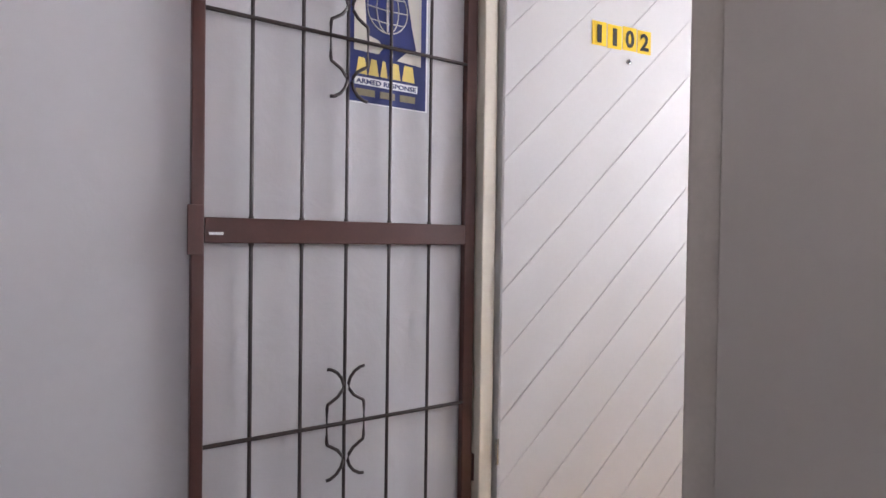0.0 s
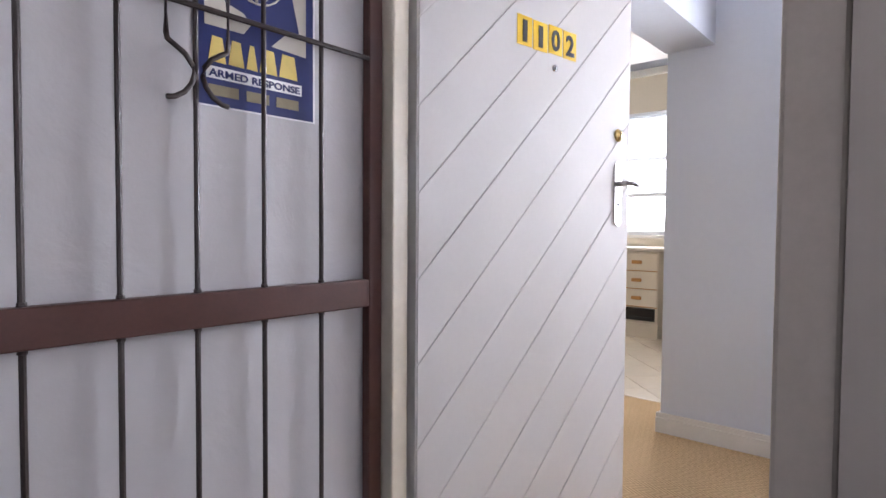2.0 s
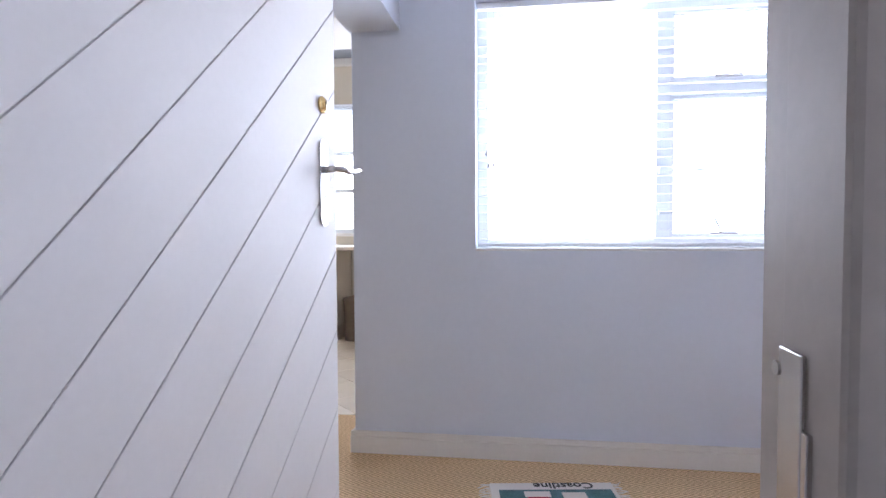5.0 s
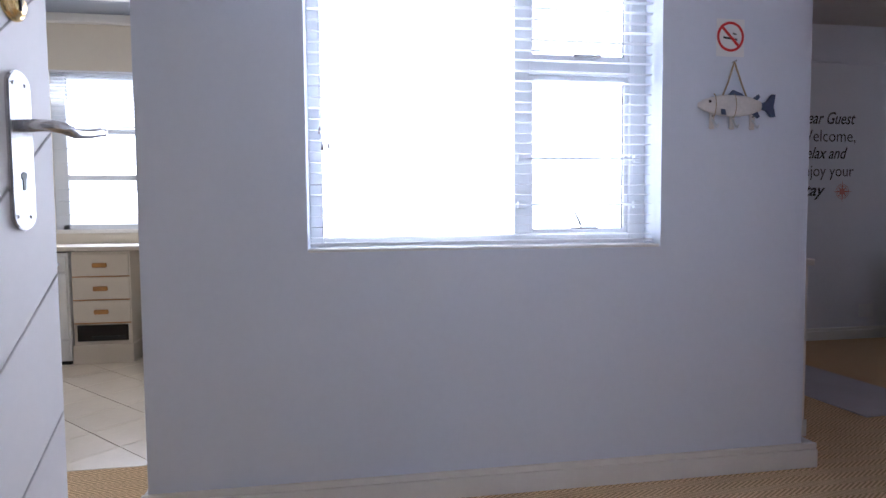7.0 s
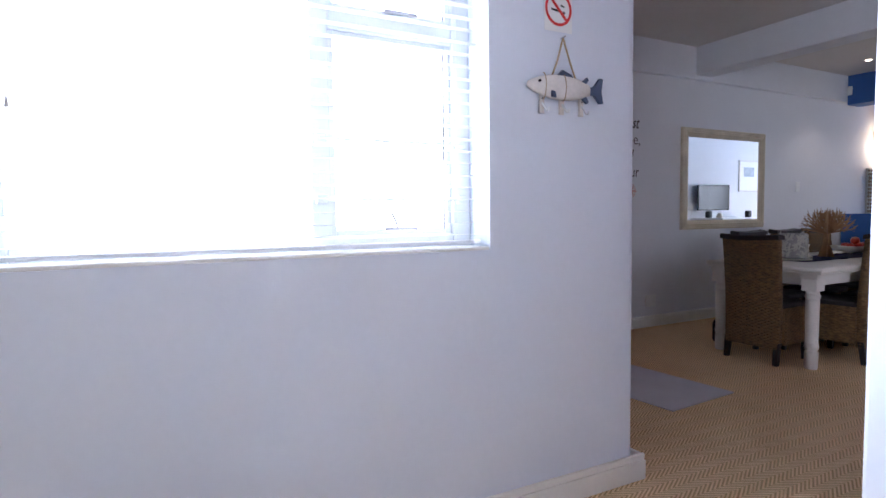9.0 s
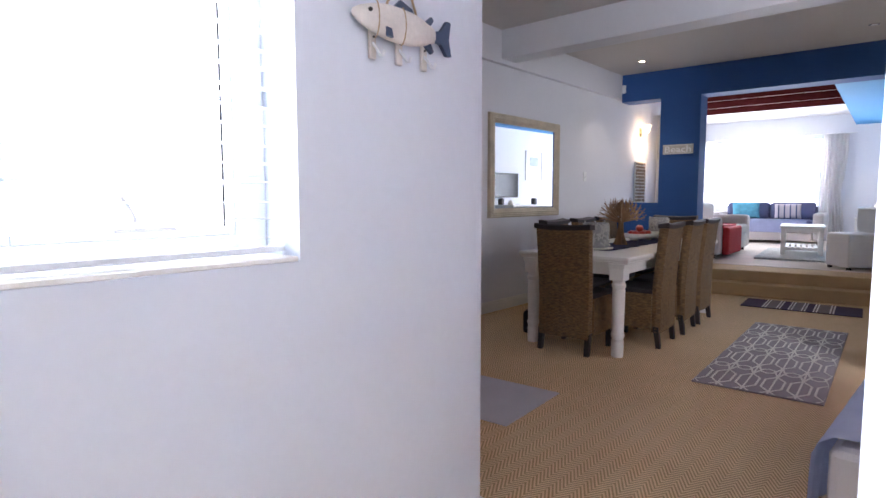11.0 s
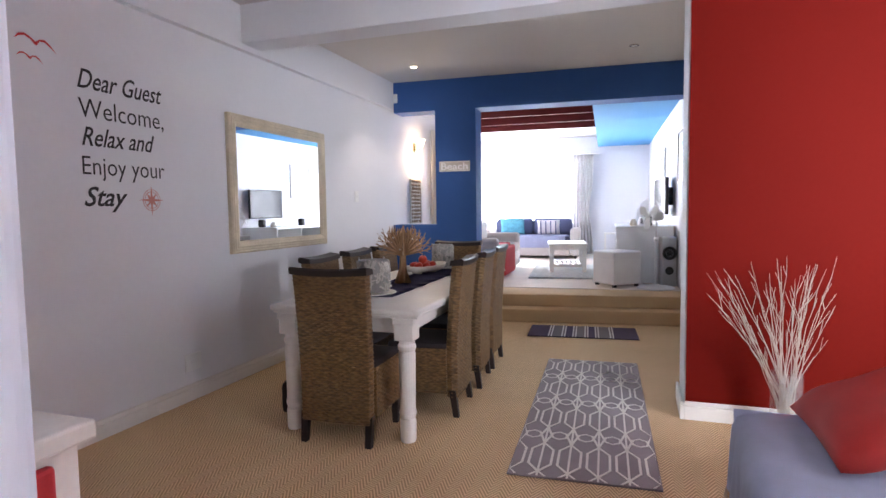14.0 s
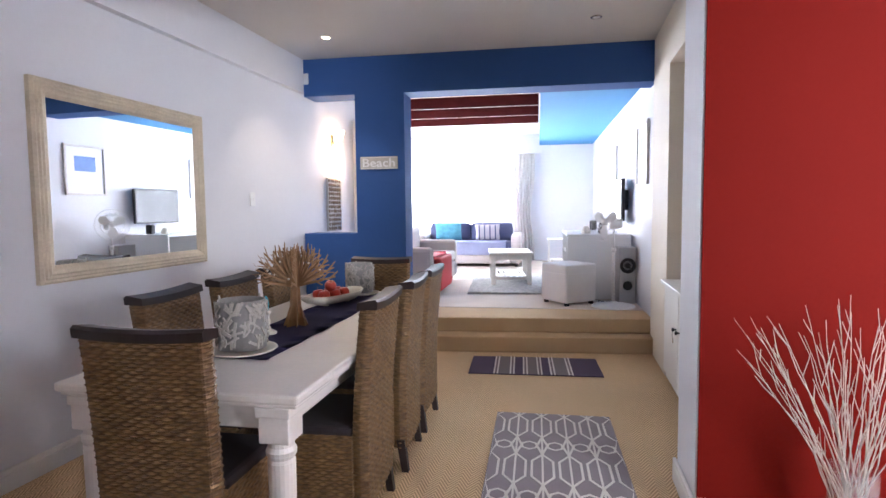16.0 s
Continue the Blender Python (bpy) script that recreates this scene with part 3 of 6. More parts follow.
def security_poster():
    p = thing("security_poster", "navy and gold armed response poster behind the gate", "poster", (0.781, 1.5262, 1.358))
    p.scale = (1.06, 1, 1.08)
    part("sheet", bx(None, ((0, -0.0012, 0), (0.232, 0, 0.42))), NAVY_INK, p)
    part("border", bx(None, ((-0.005, -0.0006, -0.003), (0.237, 0.0002, 0.423))), PAPER, p)
    f = lambda x, y, d=0.0013: at(x, -d, y, FACE_S)
    bm = bmesh.new()
    outline(bm, [(0.014, 0.130), (0.085, 0.130), (0.10, 0.150), (0.085, 0.165), (0.05, 0.175), (0.04, 0.31), (0.014, 0.31)], 0.0006, f(0, 0))
    outline(bm, [(0.14, 0.122), (0.215, 0.118), (0.215, 0.31), (0.168, 0.31), (0.185, 0.22), (0.20, 0.16), (0.17, 0.15)], 0.0006, f(0, 0))
    outline(bm, [(0.05, 0.315), (0.168, 0.315), (0.215, 0.311), (0.215, 0.40), (0.014, 0.40), (0.014, 0.311)], 0.0006, f(0, 0))
    part("pale_panel", bm, PALE_INK, p)
    bm = bmesh.new()
    outline(bm, [(0.110 + 0.062 * math.cos(a * math.pi / 14), 0.25 + 0.064 * math.sin(a * math.pi / 14)) for a in range(28)], 0.0012, f(0, 0))
    globe = part("disc", bm, NAVY_INK, p)
    bm = bmesh.new()
    for k in (1.0, 0.55, 0.04):
        pts = [(0.110 + 0.060 * k * math.cos(a * math.pi / 14), -0.003, 0.25 + 0.062 * math.sin(a * math.pi / 14)) for a in range(29)]
        tube(bm, pts, 0.0016, 4)
    for z in (-0.033, 0.0, 0.033):
        w = math.sqrt(0.062**2 - z * z)
        tube(bm, [(0.110 - w, -0.003, 0.25 + z), (0.110, -0.003, 0.247 + z), (0.110 + w, -0.003, 0.25 + z)], 0.0016, 4)
    part("grid_lines", bm, PALE_INK, globe)
    bm = bmesh.new()
    for i, (a, b, c) in enumerate(((0.020, 0.052, 0.5), (0.056, 0.086, 0.5), (0.090, 0.112, 0.5), (0.116, 0.152, 0.5), (0.156, 0.196, 0.5))):
        outline(bm, [(a, 0.072), (b, 0.071), (b - 0.007, 0.113), (a + 0.007, 0.114)], 0.0007, f(0, 0))
    part("gold_mark", bm, GOLD_INK, p)
    part("white_band", bx(None, ((0.016, -0.0024, 0.044), (0.205, -0.0013, 0.064))), PAPER, p)
    lettering("slogan", "ARMED RESPONSE", 0.017, NAVY_INK, p, at(0.020, -0.0032, 0.0475, FACE_S), width=0.18, bold=0.0004)
    for a, b in ((0.02, 0.075), (0.09, 0.135), (0.15, 0.198)):
        part("number_bar", bx(None, ((a, -0.0022, 0.016), (b, -0.0013, 0.034))), DULL_GOLD, p)


security_poster()


def clip_band(x0, z0, x1, z1, c0, c1):
    """The part of a rectangle between the 45 degree lines z = x + c0 and z = x + c1."""
    poly = [(x0, z0), (x1, z0), (x1, z1), (x0, z1)]
    for sign, c in ((1, c0), (-1, c1)):
        out = []
        for (ax, az), (bx_, bz) in zip(poly, poly[1:] + poly[:1]):
            da, db = sign * (az - ax - c), sign * (bz - bx_ - c)
            if da >= 0:
                out.append((ax, az))
            if da * db < 0:
                k = da / (da - db)
                out.append((ax + k * (bx_ - ax), az + k * (bz - az)))
        poly = out
        if len(poly) < 3:
            return []
    return poly


def front_door():
    d = thing("front_door", "white front door with diagonal boarding, standing wide open", "door", (1.268, 1.455, 0.01), -8.9)
    W, Hh = 0.888, 2.05
    part("core", bx(None, ((0, 0.0030, 0), (W, 0.042, Hh)), r=0.002), DOOR_WHITE, d)
    step = 0.203
    c = -W + (1.295 - 0.01) % step - step
    while c < Hh:
        poly = clip_band(0.004, 0.004, W - 0.004, Hh - 0.004, c + 0.0018, c + step - 0.0018)
        if len(poly) >= 3:
            bm = bmesh.new()
            outline(bm, poly, 0.0028, Matrix.Translation((0, 0.0028, 0)) @ FACE_S)
            bmesh.ops.bevel(bm, geom=[e for e in bm.edges if all(v.co.y < 0.002 for v in e.verts)], offset=0.0012, segments=1, affect="EDGES")
            part("board", bm, DOOR_WHITE, d)
        c += step
    for i, ch in enumerate("1102"):
        x = 0.334 + i * 0.0655
        z = 1.628 + (0.0, -0.002, 0.001, -0.001)[i]
        s = part("number_sticker", bx(None, ((x, -0.0016, z), (x + 0.060, 0.0006, z + 0.080)), r=0.0005), YELLOW, d, "yellow house-number sticker")
        lettering("digit", ch, 0.080, INK, s, at(x + 0.011 + (0.010 if ch == "1" else 0), -0.0024, z + 0.012, FACE_S), width=0.018 if ch == "1" else 0.038, bold=0.0022)
    bm = bmesh.new()
    lathe(bm, [(0.0, -0.004), (0.007, -0.004), (0.0095, 0.0), (0.0095, 0.006)], 14, at(0.492, 0.002, 1.590, FACE_S))
    hole = part("peephole", bm, STEEL, d, "small chrome door viewer", smooth=True)
    bm = bmesh.new()
    lathe(bm, [(0.0, 0.004), (0.005, 0.004), (0.005, 0.0068)], 12, at(0.492, 0.002, 1.590, FACE_S))
    part("lens", bm, BLACK_PLASTIC, hole)
    bm = bmesh.new()
    lathe(bm, [(0.021, 0), (0.021, 0.004), (0.017, 0.008), (0.012, 0.009), (0.012, 0.012), (0.0, 0.012)], 20, at(0.819, 0.001, 1.435, FACE_S))
    cy = part("lock_cylinder", bm, BRASS, d, "round brass night-latch cylinder", smooth=True)
    part("key_slot", bx(None, ((0.8175, -0.0125, 1.427), (0.8205, -0.0105, 1.444))), BLACK_PLASTIC, cy)
    bm = bmesh.new()
    pts = [(0.021, -0.085)] + [(0.021, 0.085)] + [(0.021 * math.cos(a * math.pi / 10), 0.085 + 0.020 * math.sin(a * math.pi / 10)) for a in range(1, 10)] + [(-0.021, 0.085), (-0.021, -0.085)] + [(-0.021 * math.cos(a * math.pi / 10), -0.085 - 0.020 * math.sin(a * math.pi / 10)) for a in range(1, 10)]
    outline(bm, pts, 0.006, at(0.8190, 0.001, 1.246, FACE_S))
    bmesh.ops.bevel(bm, geom=[e for e in bm.edges if all(v.co.y < -0.004 for v in e.verts)], offset=0.002, segments=2, affect="EDGES")
    plate = part("handle_plate", bm, STEEL, d, "worn chrome handle plate")
    bm = bmesh.new()
    tube(bm, [(0.8190, -0.004, 1.279), (0.8190, -0.028, 1.279), (0.8230, -0.044, 1.279), (0.8360, -0.050, 1.278), (0.8590, -0.050, 1.274), (0.8890, -0.049, 1.278), (0.9190, -0.047, 1.285), (0.9320, -0.046, 1.286)], 0.0088, 10, 0.75)
    part("lever", bm, STEEL, plate, "chrome lever handle", smooth=True)
    bm = bmesh.new()
    rod(bm, (0.8190, -0.0058, 1.213), (0.8190, -0.0046, 1.213), 0.0055, 12)
    solid(bm, (0.8165, -0.0058, 1.194), (0.8215, -0.0046, 1.213))
    part("keyhole", bm, BLACK_PLASTIC, plate)
    for z in (1.159, 1.333):
        for x in (0.8080, 0.8300):
            bm = bmesh.new()
            rod(bm, (x, -0.0068, z), (x, -0.0045, z), 0.003, 8)
            part("screw", bm, STEEL, plate)


front_door()
df = thing("door_frame", "cream gloss-painted timber door frame with worn edges", "door frame", (0, 0, 0), kind="structure")
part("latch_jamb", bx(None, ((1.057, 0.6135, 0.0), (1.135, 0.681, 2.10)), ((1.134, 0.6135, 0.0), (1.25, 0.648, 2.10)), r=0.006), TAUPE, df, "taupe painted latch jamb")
part("hinge_jamb", bx(None, ((1.185, 1.512, 0.0), (1.36, 1.599, 2.10)), r=0.006), CREAM, df)
part("head", bx(None, ((1.057, 0.6135, 2.1005), (1.36, 1.599, 2.1395)), r=0.004), CREAM, df)
part("stop", bx(None, ((1.205, 1.470, 0.0), (1.255, 1.5115, 2.10)), r=0.004), CREAM, df)
strike = part("strike_plate", bx(None, ((1.098, 0.6811, 0.92), (1.128, 0.6845, 1.07)), r=0.001), STEEL, df, "worn steel strike plate")
for z in (0.935, 1.055):
    bm = bmesh.new()
    rod(bm, (1.13, 0.684, z), (1.13, 0.6855, z), 0.005, 8)
    part("screw", bm, STEEL, strike)
part("latch_lip", bx(None, ((1.090, 0.674, 0.965), (1.097, 0.6845, 1.025)), r=0.001), STEEL, df)
for z in (0.28, 1.78):
    bm = bmesh.new()
    rod(bm, (1.261, 1.452, z), (1.261, 1.452, z + 0.08), 0.006, 8)
    part("hinge", bm, STEEL, df)


# ---- hall window ----
def hall_window():
    w = thing("window_1", "white aluminium hall window with burglar bars, blown-out daylight outside", "window", (3.66, 0, 0), kind="structure")
    F = lambda y0, z0, y1, z1, d=0.05, o=0.0: ((o, y0, z0), (o + d, y1, z1))
    part("window_frame", bx(None, F(W0, S0, W0 + 0.075, S1), F(W1 - 0.055, S0, W1, S1), F(W0 + 0.0755, S0, W1 - 0.0555, S0 + 0.06), F(W0 + 0.0755, S1 - 0.05, W1 - 0.0555, S1), r=0.004), ALU, w)
    part("mullion", bx(None, F(0.127, S0 + 0.061, 0.194, S1 - 0.051), r=0.004), ALU, w)
    part("transom", bx(None, F(W0 + 0.076, 1.785, 0.1265, 1.855, 0.045, 0.003), r=0.004), ALU, w)
    for n, z0, z1 in (("upper_sash", 1.856, S1 - 0.051), ("lower_sash", S0 + 0.061, 1.784)):
        y0, y1, k = W0 + 0.077, 0.126, 0.020
        s = part(n, bx(None, F(y0, z0, y0 + k, z1, 0.03, 0.012), F(y1 - k, z0, y1, z1, 0.03, 0.012), F(y0 + k, z0, y1 - k, z0 + k, 0.03, 0.012), F(y0 + k, z1 - k, y1 - k, z1, 0.03, 0.012), r=0.003), ALU, w)
        g = part("pane", bx(None, ((0.025, y0 + k, z0 + k), (0.029, y1 - k, z1 - k))), GLASS, s)
        g.visible_shadow = False
        seal = part("seal", bx(None, ((0.024, y0 + k, z1 - k - 0.004), (0.030, y1 - k, z1 - k)), ((0.024, y0 + k, z0 + k), (0.030, y0 + k + 0.005, z1 - k))), BLACK_PLASTIC, s)
    g = part("pane", bx(None, ((0.025, 0.195, S0 + 0.061), (0.029, W1 - 0.056, S1 - 0.051))), GLASS, w)
    g.visible_shadow = False
    for z in (1.216, 1.418):
        bm = bmesh.new()
        rod(bm, (-0.02, W0 + 0.04, z), (-0.02, 0.17, z), 0.006, 8)
        for y in (W0 + 0.045, 0.165):
            solid(bm, (-0.024, y - 0.018, z - 0.016), (0.0, y + 0.018, z + 0.016), 0.004)
        part("burglar_bar", bm, ALU, w, "white burglar bar")
    bm = bmesh.new()
    solid(bm, (-0.012, -0.19, 1.105), (0.004, -0.06, 1.118), 0.003)
    tube(bm, [(-0.008, -0.11, 1.118), (-0.015, -0.10, 1.14), (-0.022, -0.075, 1.185)], 0.006, 8)
    part("stay", bm, STEEL, w, "grey metal window stay")
    bm = bmesh.new()
    solid(bm, (-0.018, -0.20, 1.862), (0.004, -0.07, 1.875), 0.004)
    part("latch", bm, STEEL, w, "grey metal window latch")
    part("window_sill", bx(None, ((-0.135, W0, S0), (0.0, W1, S0 + 0.012)), r=0.003), TRIM, w)


hall_window()


def blind(name, y0, y1, z0, z1, x, pitch, depth, label):
    b = thing(name, label, "blind", (x, 0, 0))
    part("head_rail", bx(None, ((-0.018, y0, z1 - 0.03), (0.018, y1, z1)), r=0.003), SLAT, b)
    part("bottom_rail", bx(None, ((-0.014, y0, z0), (0.014, y1, z0 + 0.014)), r=0.003), SLAT, b)
    bm = bmesh.new()
    for i, (px, pz) in enumerate(((-depth / 2, -0.001), (-depth / 4, 0.0009), (0, 0.0015), (depth / 4, 0.0009), (depth / 2, -0.001))):
        for y in (y0 + 0.004, y1 - 0.004):
            bm.verts.new((px, y, pz))
    bm.verts.ensure_lookup_table()
    for i in range(4):
        bm.faces.new([bm.verts[k] for k in (2 * i, 2 * i + 1, 2 * i + 3, 2 * i + 2)])
    bmesh.ops.solidify(bm, geom=bm.faces[:], thickness=0.0007)
    me = finish("slat", bm, SLAT)
    z, i = z0 + 0.034, 0
    while z < z1 - 0.04:
        s = new("slat", me)
        s.parent = b
        s.matrix_basis = pose(0, 0, z + 0.0015 * math.sin(i * 2.3), 0, 5 + 2 * math.sin(i * 1.7), 0)
        z += pitch
        i += 1
    for y in (y0 + 0.10, (y0 + y1) / 2, y1 - 0.10):
        bm = bmesh.new()
        rod(bm, (-depth / 2 - 0.001, y, z0 + 0.01), (-depth / 2 - 0.001, y, z1 - 0.03), 0.0007, 5)
        rod(bm, (depth / 2 + 0.001, y, z0 + 0.01), (depth / 2 + 0.001, y, z1 - 0.03), 0.0007, 5)
        part("ladder_cord", bm, SLAT, b)
    return b


hb = blind("venetian_blind", W0 + 0.006, W1 - 0.006, S0 + 0.022, S1 - 0.004, 3.585, 0.0433, 0.026, "white aluminium venetian blind with open slats over the hall window")
for y, z in ((1.02, 1.50), (1.01, 1.435), (0.985, 1.44)):
    bm = bmesh.new()
    rod(bm, (-0.02, y, z + 0.02), (-0.02, y, S1 - 0.03), 0.0008, 5)
    lathe(bm, [(0.002, 0.03), (0.005, 0.02), (0.008, 0.0), (0.0, 0.0)][::-1], 10, Matrix.Translation((-0.02, y, z)))
    part("cord_tassel", bm, STEEL, hb, "pull cord with a small tassel")

# daylight seen past the panes: plain white distance
BRIGHT = glowing("white_sky_glare", (0.96, 0.98, 1.0), 1.7)
for n, lo, hi in (("backdrop_hall", (4.9, -0.9, -0.5), (4.95, 1.5, 4.5)), ("backdrop_kitchen", (7.8, 0.5, -0.5), (7.85, 5.5, 5.0))):
    o = part(n, bx(None, (lo, hi)), BRIGHT)
    tagged(o, "plain white glare of the sky outside", "backdrop", kind="structure")
o = part("backdrop_living", bx(None, ((-4.0, -8.6, -1.0), (6.0, -8.5, 5.5))), BRIGHT)
o.matrix_basis = LIV
tagged(o, "plain white glare of the sky outside", "backdrop", kind="structure")


o = part("backdrop_side", bx(None, ((3.4, -8.0, -1.0), (3.5, 0.5, 5.0))), BRIGHT)
o.matrix_basis = LIV
tagged(o, "plain white glare of the sky outside", "backdrop", kind="structure")


# ---- hall wall things ----
def no_smoking_sign():
    s = thing("no_smoking_sign", "white no-smoking sticker with a red ring on the wall", "sign", (3.5175, -0.731, 1.934))
    part("sheet", bx(None, ((-0.001, -0.066, -0.085), (0.0, 0.066, 0.075))), PAPER, s)
    bm = bmesh.new()
    n = 36
    for a in range(n):
        p = [(r * math.cos(q), r * math.sin(q)) for r, q in ((0.053, 2 * math.pi * a / n), (0.064, 2 * math.pi * a / n), (0.064, 2 * math.pi * (a + 1) / n), (0.053, 2 * math.pi * (a + 1) / n))]
        outline(bm, p, 0.0008, at(-0.001, 0, 0, FACE_W))
    outline(bm, [(-0.042, 0.034), (-0.034, 0.042), (0.042, -0.034), (0.034, -0.042)], 0.0012, at(-0.001, 0, 0, FACE_W))
    part("red_ring", bm, RED_INK, s)
    bm = bmesh.new()
    outline(bm, [(-0.034, -0.008), (0.018, -0.014), (0.018, -0.006), (-0.034, 0.0)], 0.0006, at(-0.001, 0, 0, FACE_W))
    outline(bm, [(0.022, -0.014), (0.032, -0.016), (0.032, -0.008), (0.022, -0.006)], 0.0006, at(-0.001, 0, 0, FACE_W))
    outline(bm, [(0.008, 0.012), (0.014, 0.018), (0.030, 0.012), (0.026, 0.008)], 0.0006, at(-0.001, 0, 0, FACE_W))
    part("cigarette", bm, INK, s)


no_smoking_sign()


def fish_rack():
    f = thing("fish_hook_rack", "whitewashed wooden fish with three hooks, hung from a rope", "hook rack", (3.500, -0.745, 1.636))
    prof = [(0.0, 0.176), (0.010, 0.172), (0.022, 0.150), (0.034, 0.115), (0.044, 0.07), (0.048, 0.02), (0.046, -0.03), (0.038, -0.07), (0.028, -0.105), (0.020, -0.125), (0.0, -0.128)]
    bm = bmesh.new()
    lathe(bm, prof[::-1], 18, Matrix(((0.38, 0, 0, 0), (0, 0, 1, 0), (0, 1, 0, 0), (0, 0, 0, 1))))
    part("body", bm, FISH_WHITE, f, smooth=True)
    bm = bmesh.new()
    outline(bm, [(0.120, 0.012), (0.150, 0.020), (0.176, 0.052), (0.192, 0.050), (0.184, 0.0), (0.194, -0.045), (0.176, -0.046), (0.150, -0.018), (0.120, -0.012)], 0.012, at(0.006, 0, 0, FACE_W))
    part("tail", bm, FISH_BLUE, f, "slate-blue tail fin")
    for pts in ([(-0.035, 0.044), (-0.012, 0.066), (0.03, 0.052), (0.040, 0.040)], [(0.085, 0.030), (0.110, 0.050), (0.118, 0.040), (0.105, 0.024)], [(0.085, -0.034), (0.110, -0.052), (0.118, -0.044), (0.105, -0.024)], [(-0.075, -0.018), (-0.058, -0.020), (-0.052, -0.042), (-0.070, -0.040)]):
        bm = bmesh.new()
        outline(bm, pts, 0.010, at(-0.010 if pts[0][0] < -0.05 else 0.004, 0, 0, FACE_W))
        part("fin", bm, FISH_BLUE, f, "slate-blue fin")
    bm = bmesh.new()
    t = bmesh.new()
    bmesh.ops.create_icosphere(t, subdivisions=2, radius=0.006)
    merge(bm, t, Matrix.Translation((-0.013, 0.125, 0.014)))
    part("eye", bm, INK, f, smooth=True)
    for y in (-0.005, -0.100):
        bm = bmesh.new()
        tube(bm, [(-0.019 * math.cos(q), -y, 0.049 * math.sin(q)) for q in [k * math.pi / 8 - math.pi / 2 for k in range(9)]], 0.002, 5)
        part("binding", bm, ROPE, f, "twine binding")
    bm = bmesh.new()
    tube(bm, [(0.004, 0.055, 0.042), (0.004, 0.03, 0.10), (0.006, 0.006, 0.172), (0.006, 0.0, 0.190), (0.006, -0.006, 0.172), (0.004, -0.032, 0.10), (0.004, -0.058, 0.042)], 0.0035, 6)
    part("rope", bm, ROPE, f, "jute hanging rope", smooth=True)
    bm = bmesh.new()
    rod(bm, (0.019, 0, 0.19), (-0.006, 0, 0.192), 0.003, 8)
    part("nail", bm, STEEL, f)
    for y in (0.100, 0.005, -0.092):
        bm = bmesh.new()
        solid(bm, (0.006, y - 0.011, -0.100), (0.016, y + 0.011, -0.028), 0.003)
        h = part("hook_plate", bm, FISH_WHITE, f)
        bm = bmesh.new()
        tube(bm, [(0.008, y, -0.06), (-0.006, y, -0.075), (-0.020, y, -0.094), (-0.030, y, -0.097), (-0.036, y, -0.085)], 0.0042, 7)
        part("hook", bm, ALU, h, "pale metal coat hook", smooth=True)
        bm = bmesh.new()
        rod(bm, (0.007, y, -0.045), (0.003, y, -0.045), 0.003, 8)
        part("screw", bm, INK, h)


fish_rack()


def coast_mat():
    m = thing("doormat", "fringed woven mat with a seaside picture, lying on the carpet", "mat", (2.92, 0.675, 0.0), 8)
    part("weave", bx(None, ((-0.36, -0.27, 0.001), (0.34, 0.27, 0.011)), r=0.003), RUG_WHITE, m)
    part("sea", bx(None, ((-0.33, -0.25, 0.0112), (0.27, 0.235, 0.0128)), r=0.0005), shader("teal_weave", (0.10, 0.20, 0.22), 0.95, var=0.5, scale=14, fine=160, bump=0.5), m, "grey-teal woven sea picture")
    part("red_stripe", bx(None, ((0.02, 0.03, 0.013), (0.20, 0.12, 0.0145))), FABRIC_RED, m, "red woven lighthouse band")
    part("white_stripe", bx(None, ((0.201, 0.02, 0.013), (0.25, 0.13, 0.0145))), RUG_WHITE, m)
    part("sail", bx(None, ((0.05, -0.13, 0.013), (0.24, -0.03, 0.0145))), RUG_WHITE, m)
    lettering("caption", "Coastline", 0.075, INK, m, Matrix(((0, -1, 0, 0.332), (1, 0, 0, -0.18), (0, 0, 1, 0.0125), (0, 0, 0, 1))) @ Matrix.Translation((0, 0.0, 0)), width=0.26, bold=0.0015)
    rng = random.Random(4)
    for s in (-1, 1):
        bm = bmesh.new()
        for k in range(46):
            x = -0.355 + k * 0.0153
            tube(bm, [(x, s * 0.268, 0.006), (x + rng.uniform(-0.01, 0.01), s * 0.290, 0.008), (x + rng.uniform(-0.02, 0.02), s * rng.uniform(0.30, 0.325), 0.004)], 0.0022, 4)
        o = part("fringe", bm, RUG_WHITE, m, "white knotted fringe")
        o["kind"] = "stuff"


coast_mat()


# ---- kitchen ----
def drawer_unit():
    c = thing("drawer_unit", "cream kitchen drawer unit with orange pine handles", "cabinet", (6.19, 2.705, 0.0))
    part("body", bx(None, ((0.02, 0, 0.12), (0.58, 0.44, 0.915)), r=0.003), CABINET_CREAM, c)
    part("plinth", bx(None, ((0.0, -0.01, 0.0), (0.56, 0.45, 0.155)), r=0.003), CABINET_CREAM, c)
    for z in (0.337, 0.527, 0.717):
        d = part("drawer_front", bx(None, ((0.0, 0.006, z), (0.0195, 0.434, z + 0.178)), r=0.004), CABINET_CREAM, c)
        part("shadow_line", bx(None, ((0.006, 0.006, z - 0.010), (0.0198, 0.434, z - 0.002))), HANDLE_WOOD, d)
        part("handle", bx(None, ((-0.022, 0.165, z + 0.068), (0.0, 0.275, z + 0.106)), r=0.009), HANDLE_WOOD, d, "orange pine handle")
    # no recess here: a near-black slab gives the shade inside the open shelf
    part("open_shelf", bx(None, ((0.004, 0.03, 0.185), (0.0199, 0.41, 0.315))), SHELF_SHADE, c, "open shelf, the shade inside it put in as a dark slab")
    part("tray", bx(None, ((-0.004, 0.05, 0.19), (0.004, 0.30, 0.225)), r=0.002), BLACK_PLASTIC, c)


drawer_unit()


